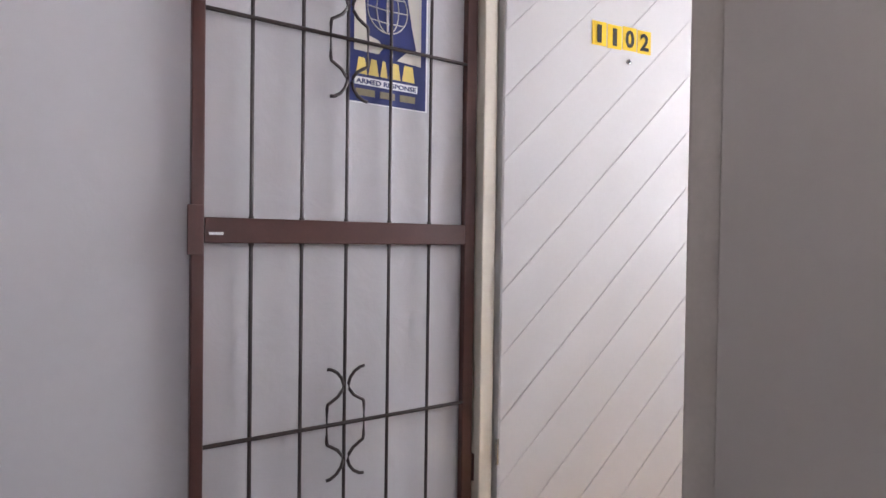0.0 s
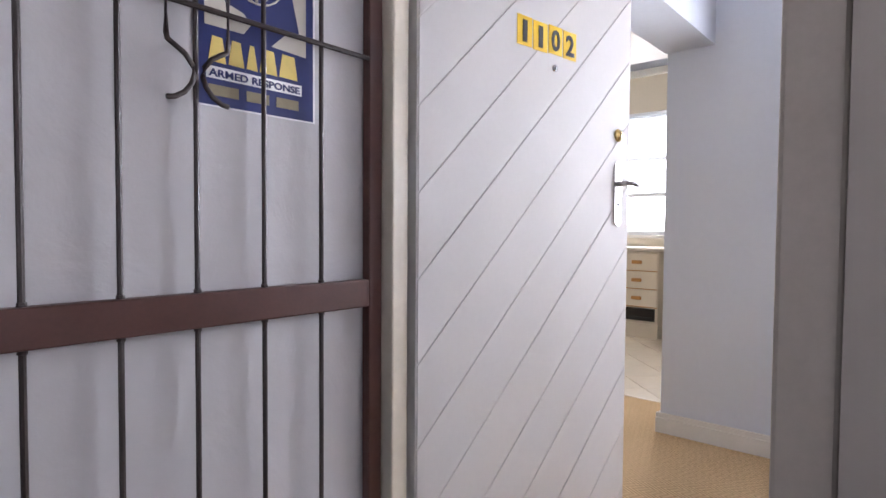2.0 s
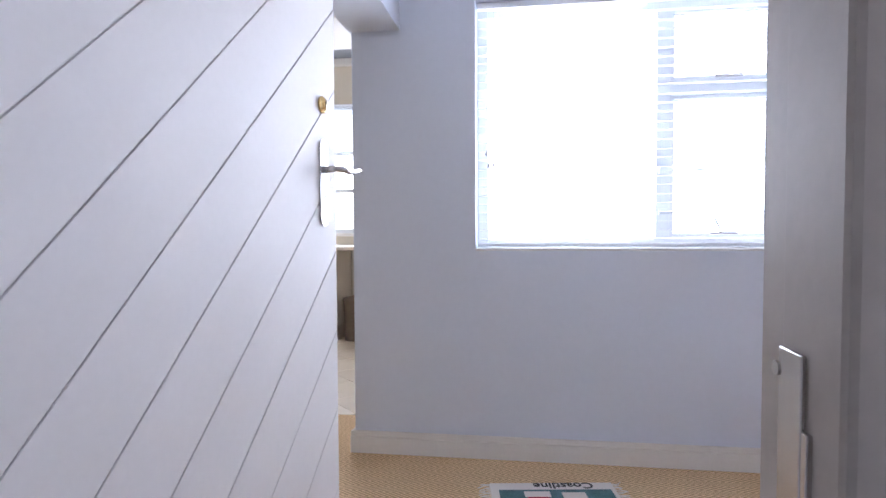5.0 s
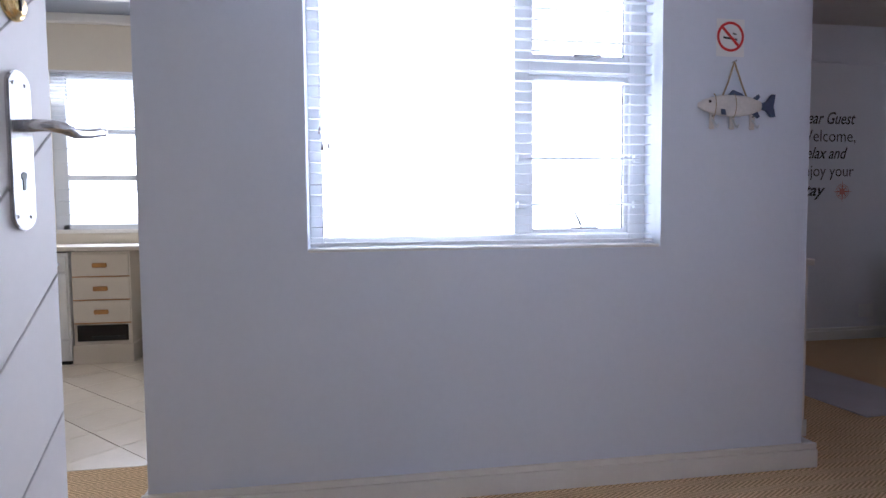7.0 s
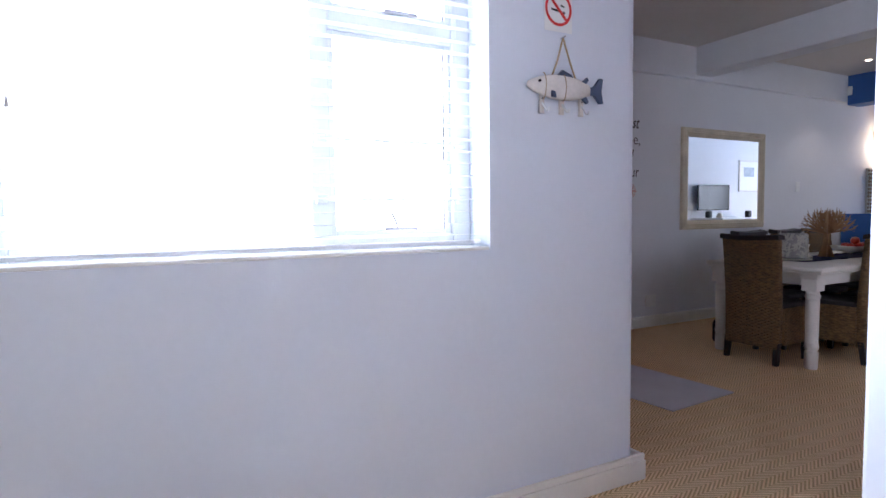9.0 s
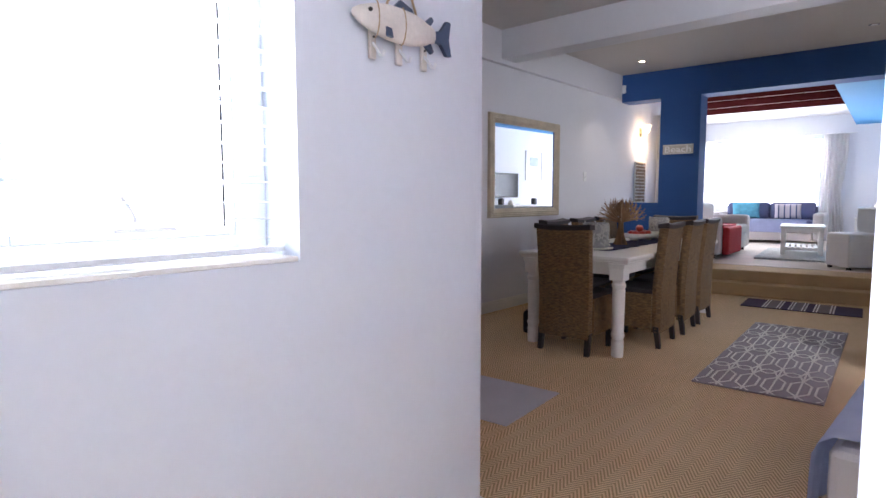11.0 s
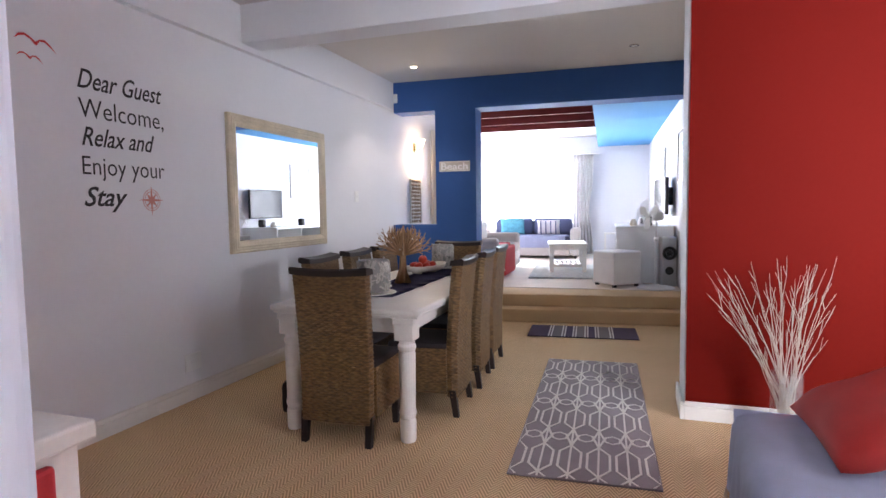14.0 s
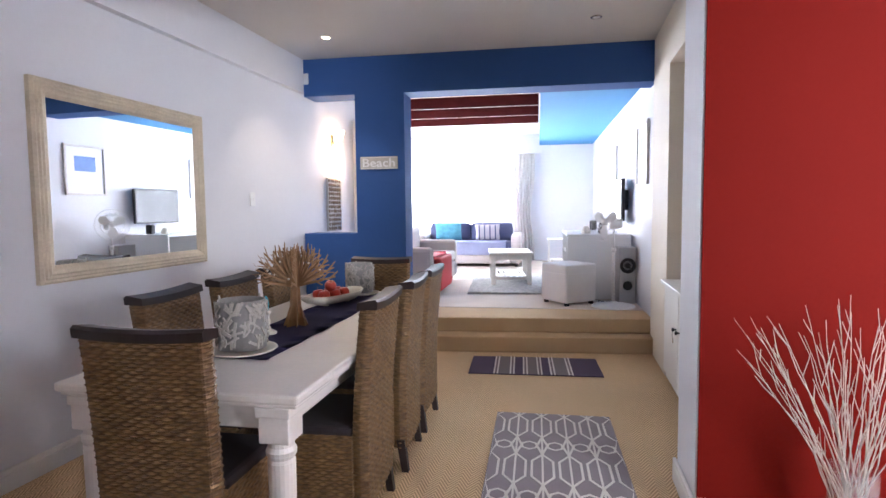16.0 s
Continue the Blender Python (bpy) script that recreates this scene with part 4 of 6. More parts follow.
def stove():
    c = thing("stove", "white free-standing kitchen stove beside the drawers", "stove", (6.18, 3.16, 0))
    part("body", bx(None, ((0.01, 0, 0.03), (0.59, 0.55, 0.91)), r=0.006), PLASTIC_WHITE, c)
    door = part("oven_door", bx(None, ((-0.012, 0.01, 0.22), (0.0095, 0.54, 0.74)), r=0.006), PLASTIC_WHITE, c)
    part("oven_window", bx(None, ((-0.0145, 0.12, 0.36), (-0.0122, 0.43, 0.60)), r=0.001), OVEN_GLASS, door, "smoky grey oven window")
    bm = bmesh.new()
    rod(bm, (-0.045, 0.06, 0.69), (-0.045, 0.49, 0.69), 0.008, 10)
    for y in (0.09, 0.46):
        rod(bm, (-0.012, y, 0.69), (-0.045, y, 0.69), 0.006, 8)
    part("oven_handle", bm, PLASTIC_WHITE, door)
    part("warming_drawer", bx(None, ((-0.010, 0.01, 0.04), (0.0095, 0.54, 0.205)), r=0.006), PLASTIC_WHITE, c)
    part("plinth", bx(None, ((0.02, 0.01, 0.0), (0.58, 0.54, 0.0295)), r=0.002), BLACK_PLASTIC, c)
    part("control_panel", bx(None, ((-0.012, 0.01, 0.755), (0.0095, 0.54, 0.88)), r=0.006), PLASTIC_WHITE, c)
    for y in (0.07, 0.17, 0.27, 0.37):
        bm = bmesh.new()
        rod(bm, (-0.012, y, 0.82), (-0.035, y, 0.82), 0.020, 14, 0.016)
        k = part("knob", bm, PLASTIC_WHITE, c)
        part("pointer", bx(None, ((-0.0375, y - 0.002, 0.808), (-0.0352, y + 0.002, 0.834))), BLACK_PLASTIC, k)
    part("hob_edge", bx(None, ((-0.006, 0.0, 0.9105), (0.59, 0.55, 0.9195)), r=0.002), BLACK_PLASTIC, c, "dark hob edge")


stove()
wtop = part("worktop", bx(None, ((6.165, 1.95, 0.9205), (6.795, 3.88, 0.957)), r=0.006), CABINET_CREAM)
tagged(wtop, "cream laminate kitchen worktop with a rounded edge", "worktop")
bin_ = thing("waste_bin", "dark brown kitchen bin standing beside the drawers", "bin", (6.34, 2.53, 0))
bm = bmesh.new()
lathe(bm, [(0.0, 0.0), (0.11, 0.0), (0.125, 0.40), (0.13, 0.41), (0.13, 0.43), (0.0, 0.46)], 18)
part("drum", bm, shader("brown_bin", (0.16, 0.12, 0.09), 0.5, bump=0.1), bin_, smooth=True)


def kitchen_window():
    w = thing("window_2", "white kitchen window with horizontal bars above the worktop", "window", (6.88, 0, 0), kind="structure")
    y0, y1, z0, z1 = 1.95, 3.56, 1.08, 2.50
    part("window_frame", bx(None, ((0, y0, z0), (0.05, y0 + 0.06, z1)), ((0, y1 - 0.12, z0), (0.05, y1, z1)), ((0, y0 + 0.061, z0), (0.05, y1 - 0.061, z0 + 0.05)), ((0, y0 + 0.061, z1 - 0.05), (0.05, y1 - 0.061, z1)), r=0.004), ALU, w)
    for z in (1.53, 1.95):
        part("transom", bx(None, ((0.002, y0 + 0.062, z), (0.047, y1 - 0.062, z + 0.05)), r=0.004), ALU, w)
    for z in (1.22, 1.34, 1.45, 1.68, 1.81):
        bm = bmesh.new()
        rod(bm, (-0.03, y0 + 0.03, z), (-0.03, y1 - 0.03, z), 0.005, 8)
        part("burglar_bar", bm, ALU, w)
    part("window_sill", bx(None, ((-0.10, y0, z0 - 0.03), (0.0, y1, z0 + 0.004)), r=0.004), TRIM, w)
    g = part("pane", bx(None, ((0.02, y0 + 0.06, z0 + 0.05), (0.024, y1 - 0.06, z1 - 0.05))), GLASS, w)
    g.visible_shadow = False


kitchen_window()
blind("kitchen_blind", 1.97, 3.54, 2.00, 2.52, 6.82, 0.034, 0.025, "white half-raised venetian blind in the kitchen window")


# ---- dining furniture ----
TABLE = pose(4.50, -3.515, 0, 0, 0, 1.0)  # middle of the near edge


def dining_table():
    t = new("dining_table")
    t.matrix_basis = TABLE
    tagged(t, "long white-painted farmhouse dining table with turned legs", "dining table")
    Lh = 2.30
    part("tabletop", bx(None, ((-0.46, -Lh, 0.715), (0.46, 0, 0.75)), r=0.010), TABLE_WHITE, t)
    part("moulding", bx(None, ((-0.448, -Lh + 0.017, 0.700), (0.448, -0.017, 0.7145)), r=0.005), TABLE_WHITE, t)
    for x in (-0.38, 0.36):
        part("side_apron", bx(None, ((x, -Lh + 0.16, 0.61), (x + 0.02, -0.16, 0.6995)), r=0.002), TABLE_WHITE, t)
    for y in (-0.085, -Lh + 0.065):
        part("end_apron", bx(None, ((-0.32, y, 0.61), (0.32, y + 0.02, 0.6995)), r=0.002), TABLE_WHITE, t)
    prof = [(0.040, 0.0), (0.044, 0.01), (0.046, 0.12), (0.040, 0.135), (0.046, 0.15), (0.050, 0.165), (0.046, 0.18), (0.043, 0.19), (0.046, 0.40), (0.047, 0.50), (0.043, 0.512), (0.050, 0.525), (0.052, 0.54), (0.044, 0.555), (0.044, 0.575)]
    for x in (-0.362, 0.362):
        for y in (-0.078, -Lh + 0.078):
            bm = bmesh.new()
            lathe(bm, prof, 20, Matrix.Translation((x, y, 0)))
            solid(bm, (x - 0.054, y - 0.054, 0.575), (x + 0.054, y + 0.054, 0.6995), 0.004)
            solid(bm, (x - 0.062, y - 0.062, 0.665), (x + 0.062, y + 0.062, 0.6994), 0.004)
            part("leg", bm, TABLE_WHITE, t)


dining_table()


def weave_skin(name, ring, z0, z1, bulge, lean, pitch=0.0125, stake=0.024):
    """Woven rattan wall: a closed outline swept from z0 to z1, with strands that pass over and under upright stakes."""
    pts = [Vector((*p, 0)) for p in ring]
    closed = pts + pts[:1]
    total = sum((b - a).length for a, b in zip(closed, closed[1:]))
    n = 2 * max(4, round(total / stake / 2))
    cols = n * 3
    base, normal = [], []
    for c in range(cols):
        s = total * c / cols
        for a, b in zip(closed, closed[1:]):
            k = (b - a).length
            if s <= k:
                base.append(a + (b - a) * (s / k))
                normal.append(Vector(((b - a).y, -(b - a).x, 0)).normalized())
                break
            s -= k
    normal = [(normal[i - 1] + normal[i] + normal[(i + 1) % cols]).normalized() for i in range(cols)]
    rows = round((z1 - z0) / pitch)
    verts, faces = [], []
    rng = random.Random(len(ring) + int(z1 * 100))
    jitter = [rng.uniform(-0.0012, 0.0012) for _ in range(rows + 1)]
    R = rows * 3
    for r in range(R + 1):
        z = z0 + (z1 - z0) * r / R
        row, f = divmod(r, 3)
        over = math.sin(math.pi * ((r + 0.5) % 3) / 3)
        for c in range(cols):
            phase = math.cos(2 * math.pi * c / 6 + math.pi * (row % 2))
            d = (0.0010 + 0.0034 * (0.5 + 0.5 * phase)) * over * 1.7 + jitter[min(row, rows)] * 0.6
            p = base[c] + normal[c] * d
            off = lean(z)
            verts.append((p.x * bulge(z), p.y + off, z + jitter[min(row, rows)]))
    for r in range(R):
        for c in range(cols):
            a, b = r * cols + c, r * cols + (c + 1) % cols
            faces.append((a, b, b + cols, a + cols))
    me = bpy.data.meshes.new(name)
    me.from_pydata(verts, [], faces)
    me.update()
    me.materials.append(RATTAN)
    return me


def dining_chair():
    """A chair that faces -y, with its back's foot at y = 0."""
    ch = thing("dining_chair", "high-backed woven rattan dining chair with dark wooden top rail", "chair", (0, 0, 0), group="chairs round the table")
    lean = lambda z: 0.0 if z < 0.42 else 0.045 * ((z - 0.42) / 0.55) ** 1.35
    bulge = lambda z: 1.0 + 0.07 * max(0, z - 0.125)
    w, d = 0.212, 0.032
    ring = [(-w, 0.0), (-w + 0.012, -d), (w - 0.012, -d), (w, 0.0), (w - 0.012, d), (0, d + 0.008), (-w + 0.012, d)]
    b = new("backrest", weave_skin("backrest", ring, 0.125, 0.945, bulge, lean))
    b.parent = ch
    w2 = 0.218
    ring2 = [(-w2, -0.035), (-w2, -0.40), (w2, -0.40), (w2, -0.035)]
    s = new("seat_frame", weave_skin("seat_frame", ring2, 0.15, 0.43, lambda z: 1.0, lambda z: 0.0))
    s.parent = ch
    part("seat", bx(None, ((-0.215, -0.42, 0.415), (0.215, -0.034, 0.46)), r=0.018), CUSHION_DARK, ch, "dark brown upholstered seat")
    bm = bmesh.new()
    for k in range(8):
        x0, x1 = -0.230 + k * 0.0575, -0.230 + (k + 1) * 0.0575
        dip = [0.010 * ((x / 0.230) ** 2) for x in (x0, x1)]
        vs = []
        for x, q in ((x0, dip[0]), (x1, dip[1])):
            for y, z in ((0.004, 0.935), (0.088, 0.938), (0.092, 0.968), (0.080, 0.978), (0.008, 0.966)):
                vs.append(bm.verts.new((x, y - 0.4 * q, z + q)))
        for i in range(5):
            bm.faces.new((vs[i], vs[(i + 1) % 5], vs[5 + (i + 1) % 5], vs[5 + i]))
        if k in (0, 7):
            bm.faces.new(vs[:5] if k == 0 else vs[5:])
    bmesh.ops.remove_doubles(bm, verts=bm.verts, dist=0.0005)
    part("top_rail", bm, DARK_WOOD, ch, "dark stained wooden top rail")
    for x in (-0.195, 0.195):
        for y in (0.002, -0.375):
            bm = bmesh.new()
            t = bmesh.new()
            bmesh.ops.create_cube(t, size=1)
            for v in t.verts:
                k = 0.021 if v.co.z > 0 else 0.017
                v.co = Vector((x + math.copysign(k, v.co.x), y + math.copysign(k, v.co.y) + (0.022 if v.co.z < 0 and y > -0.1 else 0), 0.17 if v.co.z > 0 else 0.0))
            merge(bm, t)
            part("leg", bm, DARK_WOOD, ch, "dark wooden leg")
    return ch


CHAIRS = [(4.505, -3.465, 2), (4.03, -4.22, 94), (4.045, -4.81, 95), (4.07, -5.33, 93), (4.975, -4.18, -86), (4.995, -4.76, -85), (5.015, -5.32, -86), (4.58, -5.96, 181)]
chair = dining_chair()
for x, y, a in CHAIRS[1:]:
    copy_thing(chair, pose(x, y, 0, 0, 0, a))
chair.matrix_basis = pose(CHAIRS[0][0], CHAIRS[0][1], 0, 0, 0, CHAIRS[0][2])


def wall_mirror():
    y0, y1, z0, z1, x = -5.63, -4.26, 0.975, 2.034, 5.845
    m = thing("wall_mirror", "large rectangular wall mirror in a limed carved wooden frame", "mirror", (x, 0, 0))
    part("glass", bx(None, ((-0.018, y0 + 0.085, z0 + 0.085), (-0.012, y1 - 0.085, z1 - 0.085))), MIRROR, m)
    part("backing", bx(None, ((-0.0115, y0 + 0.03, z0 + 0.03), (-0.001, y1 - 0.03, z1 - 0.03))), LIMED, m)
    prof = [(0.0, 0.0), (0.0, -0.028), (0.012, -0.040), (0.022, -0.036), (0.030, -0.044), (0.042, -0.040), (0.052, -0.046), (0.064, -0.038), (0.076, -0.036), (0.095, -0.020), (0.095, 0.0)]
    cor = [(y1, z1), (y0, z1), (y0, z0), (y1, z0)]
    cy, cz = (y0 + y1) / 2, (z0 + z1) / 2
    for k in range(4):
        bm = bmesh.new()
        rings = []
        for (y, z) in (cor[k], cor[(k + 1) % 4]):
            rings.append([bm.verts.new((dx, y + math.copysign(o, cy - y), z + math.copysign(o, cz - z))) for o, dx in prof])
        for i in range(len(prof)):
            j = (i + 1) % len(prof)
            bm.faces.new((rings[0][i], rings[0][j], rings[1][j], rings[1][i]))
        part("frame_rail", bm, LIMED, m, "limed wooden frame rail")


wall_mirror()


def wall_lettering():
    w = thing("wall_lettering", "dark vinyl welcome lettering with a compass on the white wall", "wall decal", (5.8445, 0, 0))
    f = lambda y, z: at(0, y, z, FACE_W)
    lettering("line", "Dear Guest", 0.155, INK, w, f(-3.085, 1.985), shear=0.35, width=0.585, bold=0.001)
    lettering("line", "Welcome,", 0.155, INK, w, f(-3.085, 1.825), width=0.59, bold=-0.0008)
    lettering("line", "Relax and", 0.150, INK, w, f(-3.095, 1.672), shear=0.35, width=0.50, bold=0.001)
    lettering("line", "Enjoy your", 0.150, INK, w, f(-3.09, 1.510), width=0.575, bold=-0.0008)
    lettering("line", "Stay", 0.155, INK, w, f(-3.09, 1.335), shear=0.35, width=0.285, bold=0.002)
    bm = bmesh.new()
    for k in range(8):
        a, r = k * math.pi / 4, 0.098 if k % 2 == 0 else 0.062
        for s in (-1, 1):
            outline(bm, [(0, 0), (0.022 * math.cos(a + s * 0.39), 0.022 * math.sin(a + s * 0.39)), (r * math.cos(a), r * math.sin(a))][::s], 0.0005, at(0, -3.553, 1.372, FACE_W))
    n = 40
    for r0, r1 in ((0.050, 0.054), (0.064, 0.068)):
        for a in range(n):
            q, p = 2 * math.pi * a / n, 2 * math.pi * (a + 1) / n
            outline(bm, [(r0 * math.cos(q), r0 * math.sin(q)), (r1 * math.cos(q), r1 * math.sin(q)), (r1 * math.cos(p), r1 * math.sin(p)), (r0 * math.cos(p), r0 * math.sin(p))], 0.0004, at(0, -3.553, 1.372, FACE_W))
    part("compass", bm, CORAL_INK, w, "coral compass rose")
    for y, z, s in ((-2.868, 2.17, 1.0), (-2.835, 2.085, 0.62)):
        bm = bmesh.new()
        top = [(-0.108, -0.012), (-0.085, 0.018), (-0.055, 0.026), (-0.025, 0.014), (0.0, -0.004), (0.022, 0.012), (0.050, 0.016), (0.080, -0.006), (0.108, -0.040)]
        low = [(0.078, -0.016), (0.048, 0.004), (0.020, 0.002), (0.006, -0.022), (-0.006, -0.018), (-0.028, 0.004), (-0.056, 0.014), (-0.082, 0.006)]
        outline(bm, [(x * s, q * s) for x, q in (top + low)[::-1]], 0.0005, at(0, y, z, FACE_W))
        part("bird", bm, RED_INK, w, "red gull shape")


wall_lettering()


def wall_plate(name, label, cat, m, w, h, rockers):
    s = new(name)
    s.matrix_basis = m
    tagged(s, label, cat)
    part("plate", bx(None, ((-w / 2, -h / 2, 0), (w / 2, h / 2, 0.008)), r=0.003), PLASTIC_WHITE, s)
    for k in range(rockers):
        x = (k - (rockers - 1) / 2) * 0.03
        part("rocker", bx(None, ((x - 0.009, -0.014, 0.008), (x + 0.009, 0.014, 0.012)), r=0.002), PLASTIC_WHITE, s)


wall_plate("light_switch", "cream plastic light switch on the white wall", "light switch", at(5.8465, -6.33, 1.445, FACE_W), 0.08, 0.118, 2)
wall_plate("wall_socket", "white plastic power socket above the skirting", "socket", at(5.8465, -3.84, 0.262, FACE_W), 0.15, 0.12, 2)


# ---- on the table ----
def lantern(x, y, h, r):
    l_ = thing("candle_holder", "round candle holder covered in driftwood chips", "candle holder", (x, y, 0.7585), group="driftwood candle holders")
    bm = bmesh.new()
    lathe(bm, [(r - 0.010, 0.013), (r - 0.010, h), (r - 0.014, h), (r - 0.014, 0.014), (0.0, 0.0139)][::-1], 24)
    part("glass", bm, shader("frosted_lantern_glass", (0.27, 0.26, 0.245), 0.35, var=0.2, scale=20, bump=0.1), l_, smooth=True)
    rng = random.Random(int(x * 100))
    cube = bx(None, ((-0.5, -0.5, -0.5), (0.5, 0.5, 0.5)))
    me = finish("chip", cube, DRIFT)
    for k in range(190):
        a, z = rng.uniform(0, 2 * math.pi), rng.uniform(0.03, h - 0.015)
        ang = rng.uniform(-75, 75)
        L = min(rng.uniform(0.03, 0.062), 2 * (z - 0.014) / max(0.2, abs(math.cos(radians(ang)))))
        s = new("chip", me)
        s.parent = l_
        s.matrix_basis = pose(math.cos(a) * (r - 0.006), math.sin(a) * (r - 0.006), z, 0, 0, math.degrees(a)) @ pose(rng.uniform(0, 0.004), 0, 0, ang, 0, 0) @ Matrix.Diagonal((0.006, rng.uniform(0.007, 0.012), L, 1))
    bm = bmesh.new()
    lathe(bm, [(0.0, 0), (r + 0.028, 0), (r + 0.036, 0.006), (r + 0.034, 0.009), (r + 0.022, 0.006), (0.0, 0.006)], 28)
    part("dish", bm, CERAMIC, l_, "grey-white round dish", smooth=True)


runner = thing("table_runner", "dark violet-blue cloth runner along the table", "table runner", (0, 0, 0))
runner.matrix_basis = TABLE @ Matrix.Translation((0.02, -1.25, 0.7505))
bm = bmesh.new()
N = 40
vs = [[bm.verts.new((sx * 0.17 + 0.004 * math.sin(i * 0.9 + sx), -0.95 + 1.82 * i / N, 0.0035 + 0.0015 * math.sin(i * 1.3))) for sx in (-1, -0.5, 0, 0.5, 1)] for i in range(N + 1)]
for i in range(N):
    for j in range(4):
        bm.faces.new((vs[i][j], vs[i][j + 1], vs[i + 1][j + 1], vs[i + 1][j]))
bmesh.ops.solidify(bm, geom=bm.faces[:], thickness=0.0025)
part("cloth", bm, RUNNER, runner, smooth=True)

lantern(4.535, -4.02, 0.215, 0.107)
lantern(4.62, -5.64, 0.215, 0.10)


def candlestick():
    c = thing("candlestick", "ceramic candlestick with a teal candle stub", "candlestick", (4.60, -4.33, 0.757))
    bm = bmesh.new()
    lathe(bm, [(0.0, 0), (0.046, 0), (0.048, 0.008), (0.022, 0.022), (0.014, 0.04), (0.020, 0.06), (0.013, 0.08), (0.022, 0.10), (0.026, 0.112), (0.0, 0.112)], 20)
    part("stick", bm, CERAMIC, c, smooth=True)
    bm = bmesh.new()
    lathe(bm, [(0.012, 0.1122), (0.014, 0.15), (0.010, 0.17), (0.004, 0.182), (0.0, 0.183)], 12)
    part("candle", bm, TEAL, c, "teal candle", smooth=True)


candlestick()


def plywood_tree():
    t = thing("wooden_tree", "slotted plywood tree ornament with many twig ends", "ornament", (4.555, -4.54, 0.757), 20)
    for turn in (0, 45, 90, 135):
        bm = bmesh.new()
        rng = random.Random(turn)
        th = 0.004
        M = pose(0, 0, 0, 0, 0, turn) @ Matrix.Translation((0, th / 2 + 0.0001 * turn, 0)) @ FACE_S
        outline(bm, [(-0.062, 0), (-0.028, 0.10), (-0.020, 0.19), (-0.026, 0.26), (0.026, 0.26), (0.020, 0.19), (0.028, 0.10), (0.062, 0)], th, M)
        for s in (-1, 1):
            for k in range(7):
                a = radians(12 + k * 12.5)
                L = rng.uniform(0.185, 0.215) * (1.0 - 0.0022 * (k * 12.5 - 25) ** 2 / 25)
                L = max(0.13, L)
                bx0, bz0 = s * 0.012, 0.20 + 0.02 * math.sin(a)
                ex, ez = bx0 + s * L * math.cos(a), bz0 + L * math.sin(a)
                dx, dz = -math.sin(a) * 0.007, math.cos(a) * 0.007 * s
                outline(bm, [(bx0 - dx, bz0 - dz), (ex - dx * 0.5, ez - dz * 0.5), (ex + dx * 0.5, ez + dz * 0.5), (bx0 + dx, bz0 + dz)], th, M)
                for f, da in ((0.62, 0.55), (0.72, -0.5), (0.86, 0.45)):
                    qx, qz = bx0 + s * L * f * math.cos(a), bz0 + L * f * math.sin(a)
                    l2 = L * 0.26
                    px, pz = qx + s * l2 * math.cos(a + da), qz + l2 * math.sin(a + da)
                    outline(bm, [(qx - 0.004, qz - 0.002), (px, pz), (px + 0.003, pz + 0.004), (qx + 0.004, qz + 0.004)], th, M)
        part("plywood_sheet", bm, WOOD_TREE, t)
    rng = random.Random(9)
    bm0 = bmesh.new()
    bmesh.ops.create_icosphere(bm0, subdivisions=1, radius=0.006)
    me = finish("bead", bm0, CERAMIC)
    for k in range(14):
        a, e = rng.uniform(0, 6.28), rng.uniform(0.2, 1.0)
        s = new("bead", me)
        s.parent = t
        s.location = (0.15 * math.cos(a) * math.cos(e), 0.15 * math.sin(a) * math.cos(e), 0.21 + 0.16 * math.sin(e))


plywood_tree()


def fruit_platter():
    p = thing("fruit_platter", "long cream oval serving dish on small feet", "dish", (4.645, -5.22, 0.757), -17)
    bm = bmesh.new()
    rings = []
    prof = [(0.55, 0.012), (0.78, 0.016), (0.93, 0.036), (1.0, 0.062), (0.985, 0.066), (0.90, 0.042), (0.75, 0.024), (0.0, 0.020)]
    for s, z in prof:
        rings.append([bm.verts.new((0.105 * s * math.copysign(abs(math.cos(a)) ** 0.75, math.cos(a)), 0.26 * s * math.copysign(abs(math.sin(a)) ** 0.75, math.sin(a)), z + 0.012 * abs(math.sin(a)) ** 3 * s)) for a in [k * math.pi / 18 for k in range(36)]])
    for a, b in zip(rings, rings[1:]):
        for k in range(36):
            bm.faces.new((a[k], a[(k + 1) % 36], b[(k + 1) % 36], b[k]))
    bm.faces.new(rings[0][::-1])
    bmesh.ops.remove_doubles(bm, verts=bm.verts, dist=0.0004)
    part("dish", bm, CERAMIC, p, smooth=True)
    for y in (-0.10, 0.10):
        part("foot", bx(None, ((-0.045, y - 0.012, 0.0), (0.045, y + 0.012, 0.015)), r=0.003), CERAMIC, p)


fruit_platter()
bm = bmesh.new()
lathe(bm, [(0.004, 0.006), (0.018, 0.001), (0.030, 0.010), (0.037, 0.030), (0.036, 0.048), (0.026, 0.064), (0.012, 0.066), (0.003, 0.058)], 18)
apple_mesh = finish("apple", bm, APPLE, True)
bm = bmesh.new()
tube(bm, [(0, 0, 0.058), (0.002, 0, 0.072), (0.006, 0, 0.078)], 0.0013, 5)
stalk_mesh = finish("stalk", bm, WOOD_TREE)
for x, y, z, tilt in ((4.65, -5.12, 0.785, 10), (4.705, -5.16, 0.785, -12), (4.615, -5.20, 0.785, 15), (4.673, -5.23, 0.785, 5), (4.59, -5.28, 0.785, -8), (4.645, -5.31, 0.786, 12), (4.65, -5.20, 0.838, 20)):
    a = new("apple", apple_mesh)
    a.matrix_basis = pose(x, y, z, tilt, tilt / 2, tilt * 9)
    tagged(a, "shiny red apple lying in the long dish", "apple", "apples in the dish")
    s = new("stalk", stalk_mesh)
    s.parent = a


